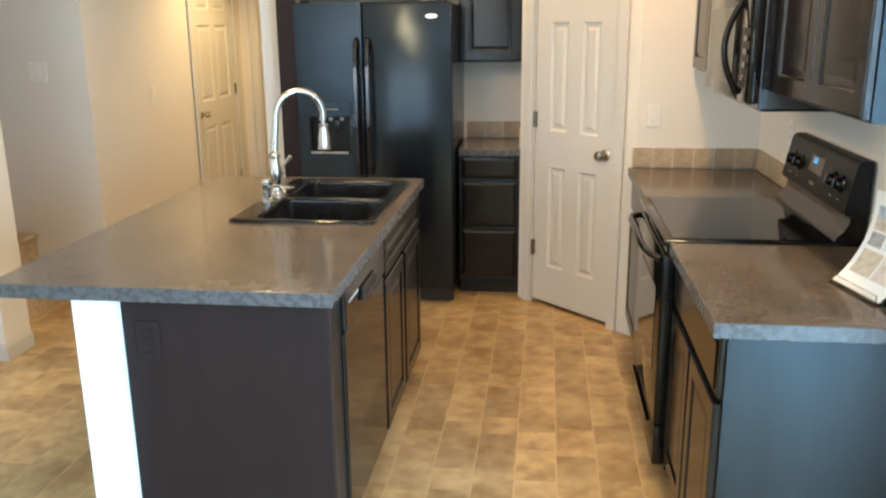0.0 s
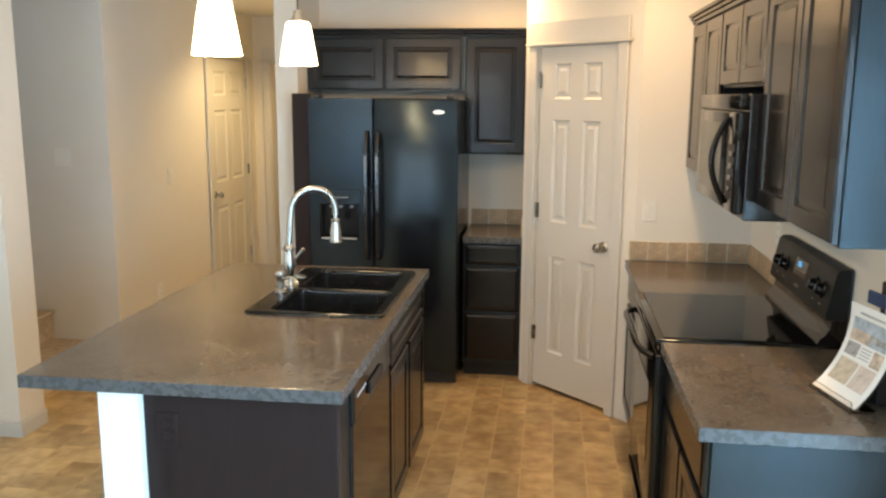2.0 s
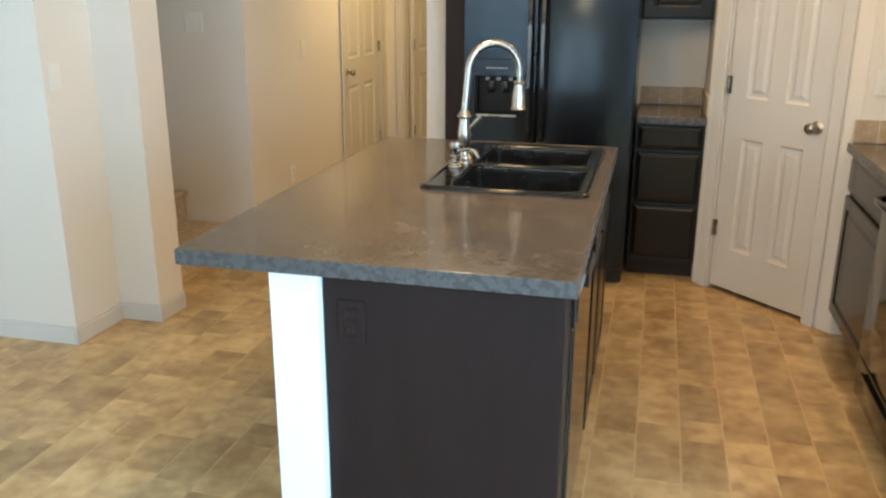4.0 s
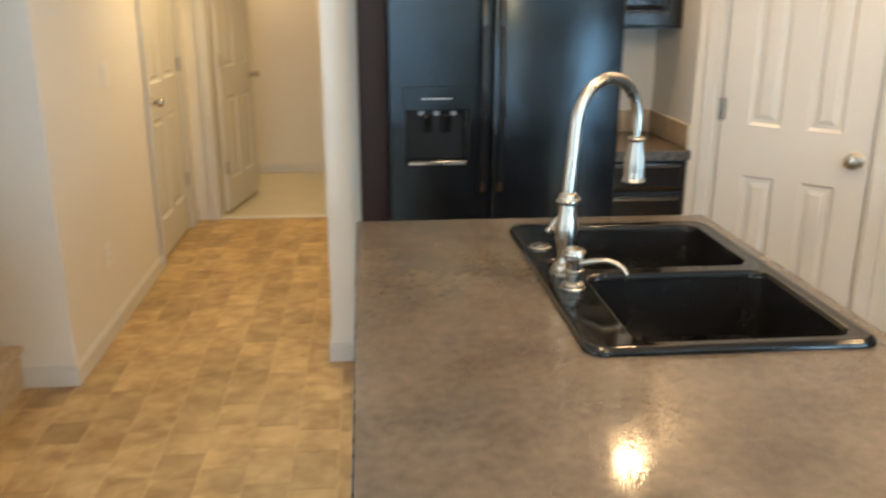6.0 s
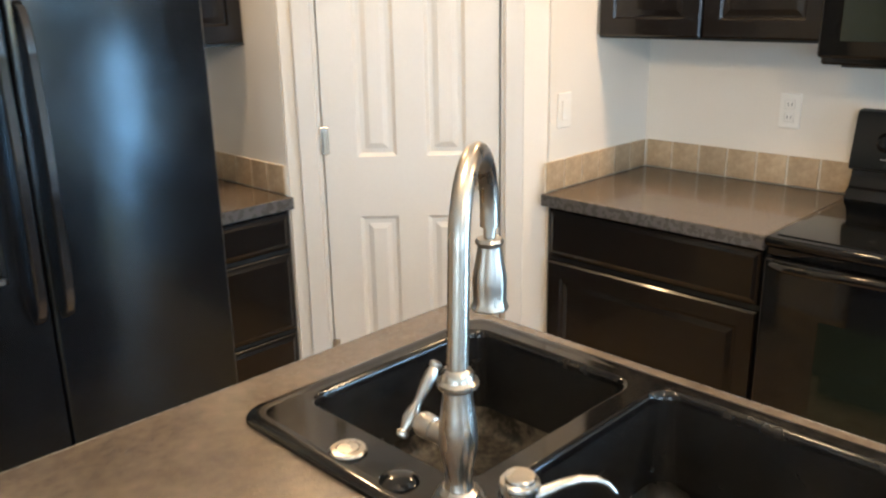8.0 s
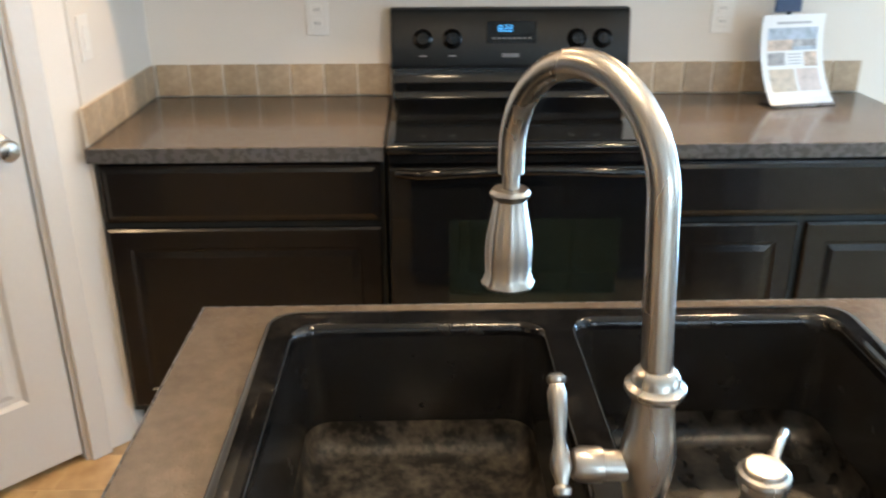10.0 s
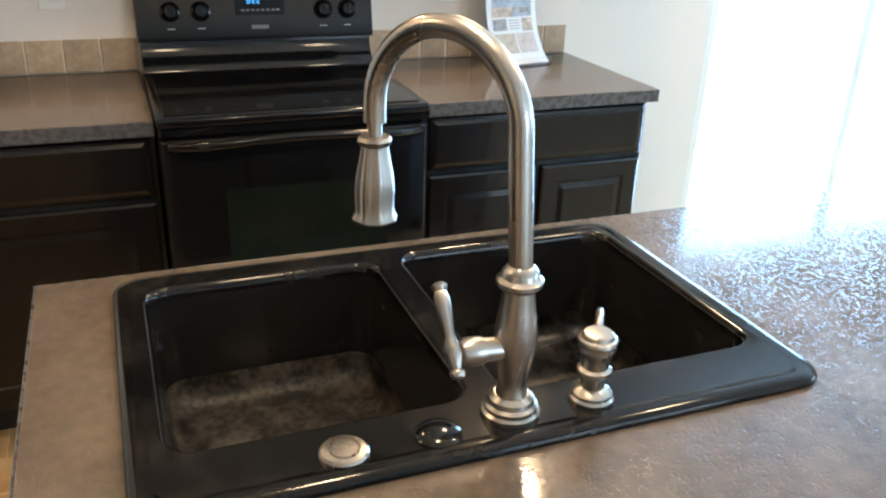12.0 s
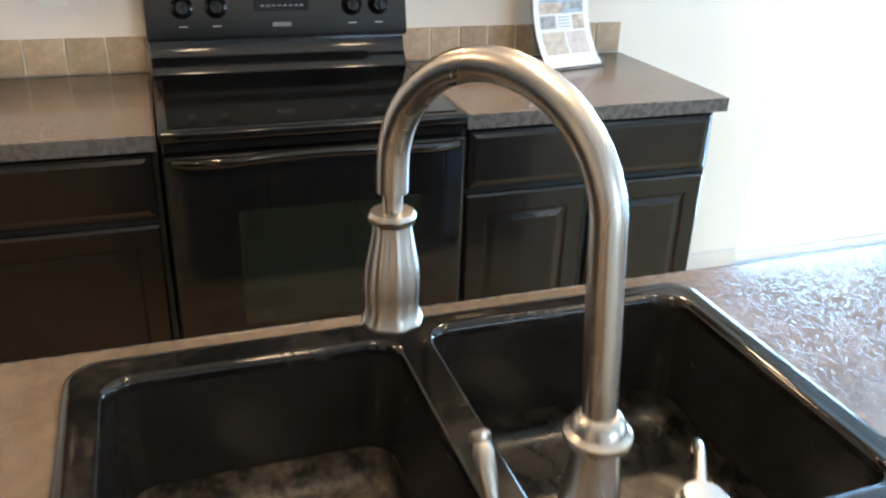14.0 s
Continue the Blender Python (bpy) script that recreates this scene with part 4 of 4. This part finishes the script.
SEGMENTS = dict(a=(0.001, 0.0088, 0.1145, 0.1165), g=(0.001, 0.0088, 0.1055, 0.1075), d=(0.001, 0.0088, 0.0965, 0.0985),
                f=(0, 0.002, 0.107, 0.116), b=(0.0078, 0.0098, 0.107, 0.116), e=(0, 0.002, 0.097, 0.106), c=(0.0078, 0.0098, 0.097, 0.106))
for x0, lit in ((0.338, "abcdefg"), (0.356, "abged"), (0.370, "abged")):
    bm = bmesh.new()
    for k in lit:
        u0, u1, v0, v1 = SEGMENTS[k]
        rbox(bm, x0 + u0, x0 + u1, -0.0022, -0.0015, v0, v1)
    part("digit", bm, CLOCK, panel, "glowing blue clock digit", m=PMX)
bm = bmesh.new()
for v in (0.1015, 0.1105):
    rbox(bm, 0.351, 0.353, -0.0022, -0.0015, v - 0.001, v + 0.001)
part("colon", bm, CLOCK, panel, "glowing blue clock colon", m=PMX)
for i in range(8):
    part("touch_key", bx(0.318 + i * 0.016, 0.328 + i * 0.016, -0.0021, -0.0015, 0.074, 0.079), DIM, panel, m=PMX)
part("badge", bx(0.348, 0.402, -0.0012, -0.0002, 0.018, 0.030, 0.0003), DIM, panel, "small grey maker's badge", m=PMX)
od = part("oven_door", bx(0.004, RW - 0.004, -0.018, 0.0295, 0.235, 0.862, 0.010, 3), BLACK, rg, "black oven door", m=RM, soft=30)
part("oven_window", bx(0.165, RW - 0.125, -0.0205, -0.0185, 0.400, 0.715, 0.001), OVEN, od, "dark oven window", m=RM)
bar = [(0.03 + 0.69 * k / 16, -0.018 - 0.056 * (1 - (2 * k / 16 - 1) ** 6), 0.846 + 0.022 * (1 - (2 * k / 16 - 1) ** 2)) for k in range(17)]
part("oven_handle", tube(bmesh.new(), bar, 0.0125, 16), BLACK, od, "black bowed oven handle", m=RM, soft=45)
part("vent_trim", bx(0.006, RW - 0.006, -0.006, 0.029, 0.866, 0.893, 0.004), BLACK, rg, m=RM)
dr = part("storage_drawer", bx(0.004, RW - 0.004, -0.016, 0.0295, 0.075, 0.228, 0.008, 2), BLACK, rg, "black storage drawer", m=RM, soft=30)
part("drawer_lip", bx(0.12, RW - 0.12, -0.030, -0.0165, 0.190, 0.208, 0.005), BLACK, dr, m=RM)
for x, y in ((0.05, 0.08), (0.70, 0.08), (0.05, 0.52), (0.70, 0.52)):
    part("foot", bx(x - 0.02, x + 0.02, y - 0.02, y + 0.02, 0.0, 0.0595, 0.004), DARKPL, rg, m=RM)

# ---------------------------------------------------------------- microwave
MM = place(0.740, 4.018, -0.012, RIGHT)
mw = thing("microwave_oven", MM @ Vector((0.375, 0.2, 1.36)), "black over-the-range microwave with a bowed handle", "microwave")
part("case", bx(0.0, 0.752, 0.028, WX - 0.743, 1.365, 1.795, 0.006), BLACK, mw, m=MM)
md = part("door", bx(0.0, 0.585, -0.006, 0.027, 1.385, 1.735, 0.010, 3), BLACK, mw, "black microwave door", m=MM, soft=30)
part("window", bx(0.06, 0.50, -0.0085, -0.0062, 1.43, 1.69, 0.001), OVEN, md, "dark microwave window", m=MM)
bar = [(0.572, -0.004 - 0.050 * math.sin(math.pi * k / 14), 1.405 + 0.31 * k / 14) for k in range(15)]
part("handle", tube(bmesh.new(), bar, 0.011, 14), BLACK, md, "black bowed handle", m=MM, soft=45)
mp = part("keypad_panel", bx(0.588, 0.752, -0.006, 0.027, 1.385, 1.735, 0.008, 2), BLACK, mw, "black keypad panel", m=MM, soft=30)
for r in range(5):
    for c in range(3):
        part("key", bx(0.622 + c * 0.036, 0.648 + c * 0.036, -0.0075, -0.0062, 1.43 + r * 0.042, 1.455 + r * 0.042, 0.001), DARKPL, mp, m=MM)
part("vent_grille", bx(0.0, 0.752, -0.004, 0.027, 1.740, 1.795, 0.006, 2), BLACK, mw, m=MM, soft=30)
part("underside_vent", bx(0.05, 0.70, 0.05, 0.30, 1.358, 1.3645, 0.001), DARKPL, mw, m=MM)

# ---------------------------------------------------------------- pendants


def pendant(y):
    p = thing("pendant_lamp", (-0.95, y, CEILING), "lit white opal glass pendant lamp above the island", "pendant lamp", "pendants over the island")
    T = Matrix.Translation((-0.95, y, 0))
    part("canopy", lathe(bmesh.new(), [(0.06, CEILING - 0.0005), (0.06, CEILING - 0.012), (0.05, CEILING - 0.024), (0.012, CEILING - 0.028)], 26, T), NICKEL, p, soft=35)
    part("cord", lathe(bmesh.new(), [(0.003, 2.115), (0.003, CEILING - 0.0285)], 10, T), DARKPL, p)
    part("socket_cap", lathe(bmesh.new(), [(0.030, 2.068), (0.030, 2.075), (0.022, 2.085), (0.018, 2.112), (0.006, 2.1145)], 24, T), NICKEL, p, soft=35)
    bm = bmesh.new()
    prof = [(0.020, 2.067), (0.042, 2.066), (0.050, 2.058), (0.056, 2.025), (0.066, 1.965), (0.0755, 1.908), (0.079, 1.891), (0.076, 1.891), (0.063, 1.965), (0.053, 2.025), (0.047, 2.054), (0.020, 2.060)]
    rings = []
    for r, z in prof:
        rings.append([bm.verts.new(T @ Vector((r * math.cos(2 * math.pi * i / 32), r * math.sin(2 * math.pi * i / 32), z))) for i in range(32)])
    for a, b in zip(rings, rings[1:]):
        skin(bm, a, b)
    sh = part("shade", bm, SHADE, p, "glowing opal glass shade", soft=50)
    sh.visible_shadow = False
    return p


pendant(2.92), pendant(3.80)
for lx, ly in ((0.58, 4.30), (0.50, 2.88), (-0.22, 5.36), (-1.90, 6.90)):
    c = thing("recessed_ceiling_light", (lx, ly, CEILING), "round recessed ceiling light, lit warm", "ceiling light", "recessed lights")
    part("trim_ring", lathe(bmesh.new(), [(0.095, CEILING - 0.0005), (0.095, CEILING - 0.006), (0.075, CEILING - 0.012), (0.072, CEILING - 0.004)], 30, Matrix.Translation((lx, ly, 0))), TRIM, c, soft=30)
c = thing("back_room_ceiling_light", (-2.3, 8.95, CEILING), "round flush ceiling light in the back room, lit warm", "ceiling light")
part("diffuser", lathe(bmesh.new(), [(0.13, CEILING - 0.0005), (0.13, CEILING - 0.04), (0.10, CEILING - 0.065), (0.03, CEILING - 0.072)], 30, Matrix.Translation((-2.3, 8.95, 0))), DISC, c, soft=40)

# ---------------------------------------------------------------- brochure stand
SM = place(0.920, 2.850, CT, -77.5)     # local x along the foot, local +y towards the wall
st = thing("brochure_stand", SM.translation, "clear acrylic stand holding a colour-printed property flyer", "brochure stand")
A0, A1 = math.radians(42), math.radians(96)     # slope of the sheet at its foot and at its top


def curve(s, length=0.285):
    """Depth and height at the share s of a sheet that steepens as it rises."""
    a = A0 + (A1 - A0) * s
    k = length / (A1 - A0)
    return k * (math.sin(a) - math.sin(A0)), k * (math.cos(A0) - math.cos(a))


def sheet(x0, x1, a, b, y0, z0, thick, n):
    bm = bmesh.new()
    rows = []
    for k in range(n + 1):
        y, z = curve(a + (b - a) * k / n)
        rows.append([bm.verts.new(v) for v in ((x0, y0 + y, z0 + z), (x1, y0 + y, z0 + z), (x1, y0 + y + thick, z0 + z), (x0, y0 + y + thick, z0 + z))])
    for p, q in zip(rows, rows[1:]):
        skin(bm, p, q)
    bm.faces.new(rows[0][::-1]), bm.faces.new(rows[-1])
    return bm


part("back_plate", sheet(-0.002, 0.222, 0.0, 0.97, 0.004, 0.0055, 0.002, 12), ACRYL, st, "clear acrylic plate", m=SM, soft=40)
part("foot", bx(-0.002, 0.222, -0.016, 0.060, 0.0, 0.004, 0.001), ACRYL, st, m=SM)
part("lip", bx(-0.002, 0.222, -0.016, -0.013, 0.0042, 0.030, 0.001), ACRYL, st, m=SM)
fl = tagged(part("flyer", sheet(0.0, 0.218, 0.0, 1.0, -0.004, 0.008, 0.0012, 14), PAPER, m=SM, soft=40), "colour-printed white flyer with photographs", "flyer")


def print_block(x0, x1, a, b, mat, nm="photo"):
    part(nm, sheet(x0, x1, a, b, -0.0052, 0.0084, 0.0008, 4), mat, fl, m=SM)


# large photograph: sky, house front, drive
print_block(0.022, 0.196, 0.735, 0.86, INKBL)
print_block(0.022, 0.110, 0.62, 0.734, INKBR)
print_block(0.1105, 0.196, 0.66, 0.734, INKGR)
print_block(0.1105, 0.196, 0.62, 0.6595, INKBL)
# strip of small photographs and a text panel
print_block(0.022, 0.082, 0.46, 0.60, INKGR)
print_block(0.040, 0.060, 0.50, 0.55, INKRD, "photo_detail")
print_block(0.150, 0.196, 0.44, 0.60, INKBR)
for k in range(4):
    print_block(0.092, 0.140, 0.47 + k * 0.034, 0.482 + k * 0.034, GREY, "text_line")
# two room photographs along the foot
print_block(0.022, 0.110, 0.16, 0.42, TAN)
print_block(0.118, 0.196, 0.16, 0.42, PINK)
print_block(0.050, 0.170, 0.90, 0.925, GREY, "text_line")
bk = thing("card_holder", (1.07, 2.69, CT), "dark plastic card holder with blue clips behind the flyer", "card holder")
CM = place(1.028, 2.775, CT, -80)
part("box", bx(0.0, 0.085, 0, 0.045, 0.0, 0.105, 0.004), DARKPL, bk, m=CM)
part("post", bx(0.000, 0.016, 0.030, 0.040, 0.1055, 0.345, 0.003), DARKPL, bk, m=CM)
part("clip", bx(-0.050, 0.040, 0.0195, 0.0295, 0.270, 0.310, 0.003), BLUEPL, bk, "blue plastic clip", m=CM)
part("clip", bx(0.015, 0.110, 0.0195, 0.0295, 0.235, 0.260, 0.003), BLUEPL, bk, "blue plastic clip", m=CM)

# ---------------------------------------------------------------- backsplash tiles


def splash(name, x, y, length, turn, label):
    """Local x along the wall, local -y out of it."""
    m = place(x, y, 0, turn)
    s = tagged(part(name, bx(0, length, -0.005, -0.0006, CT + 0.0006, 1.0165), MORTAR, m=m), label, "backsplash", kind="structure")
    n = max(1, round(length / 0.104))
    w = length / n
    bm = bx(0.0028, w - 0.0028, -0.0105, -0.0052, CT + 0.003, 1.017, 0.0022)
    first = part("tile", bm, STONE, s, m=None)
    first.matrix_world = m
    first.matrix_basis = m
    for i in range(1, n):
        t = new("tile", first.data)
        t.parent = s
        t.matrix_basis = m @ Matrix.Translation((w * i, 0, 0))


splash("backsplash_pantry", 0.535, PY, WX - 0.548, 0, "row of tan stone tiles along the pantry wall")
splash("backsplash_far", WX, PY - 0.012, PY - 0.012 - 4.016, -90, "row of tan stone tiles behind the far worktop")
splash("backsplash_near", WX, 3.256, 3.256 - 2.47, -90, "row of tan stone tiles behind the near worktop")
splash("backsplash_alcove", -0.414, BY, 0.352, 0, "row of tan stone tiles behind the small worktop")
splash("backsplash_alcove_side", -0.05, BY - 0.012, 0.50, -90, "row of tan stone tiles beside the small worktop")

# ---------------------------------------------------------------- floor tiles
LANE, GAP, X_OF = 0.155, 0.0045, 0.010
meshes = {}


def tile_mesh(length):
    if length not in meshes:
        bm = bmesh.new()
        w, t = (LANE - GAP) / 2, length / 2 - GAP * 0.12
        lo = [bm.verts.new(v) for v in ((-w, -t, -0.0024), (w, -t, -0.0024), (w, t, -0.0024), (-w, t, -0.0024))]
        hi = [bm.verts.new(v) for v in ((-w + 0.001, -t + 0.0008, 0), (w - 0.001, -t + 0.0008, 0), (w - 0.001, t - 0.0008, 0), (-w + 0.001, t - 0.0008, 0))]
        skin(bm, lo, hi)
        bm.faces.new(hi)
        me = bpy.data.meshes.new("tile")
        bm.to_mesh(me)
        bm.free()
        me.materials.append(TILE)
        meshes[length] = me
    return meshes[length]


rng = random.Random(7)
verts, faces, count = [], [], 0
lane = math.ceil((-4.6 - X_OF) / LANE)
while X_OF + (lane + 1) * LANE < WX + 0.001:
    cx = X_OF + (lane + 0.5) * LANE
    y = -2.2 + rng.random() * 0.15
    while y < 7.85:
        length = rng.choice((0.155, 0.155, 0.235, 0.31))
        if y + length > 7.88:
            break
        cy = y + length / 2
        near = (-0.52 < cx < 0.56 and 2.5 < cy < 5.4) or (-2.6 < cx < -1.45 and 3.2 < cy < 6.0)
        if near and count < 300:
            t = new("tile", tile_mesh(length))
            t.parent = floor
            t.matrix_basis = Matrix.Translation((cx, cy, 0))
            count += 1
        else:
            w, h, k = (LANE - GAP) / 2, length / 2 - GAP * 0.12, len(verts)
            for z, e, f in ((-0.0024, 0, 0), (0, 0.001, 0.0008)):
                verts += [(cx - w + e, cy - h + f, z), (cx + w - e, cy - h + f, z), (cx + w - e, cy + h - f, z), (cx - w + e, cy + h - f, z)]
            faces += [(k + 4, k + 5, k + 6, k + 7)] + [(k + i, k + (i + 1) % 4, k + 4 + (i + 1) % 4, k + 4 + i) for i in range(4)]
        y += length
    lane += 1
me = bpy.data.meshes.new("tiles")
me.from_pydata(verts, [], faces)
me.materials.append(TILES)
rest = new("tiles", me)
rest.parent = floor
rest["kind"] = "stuff"
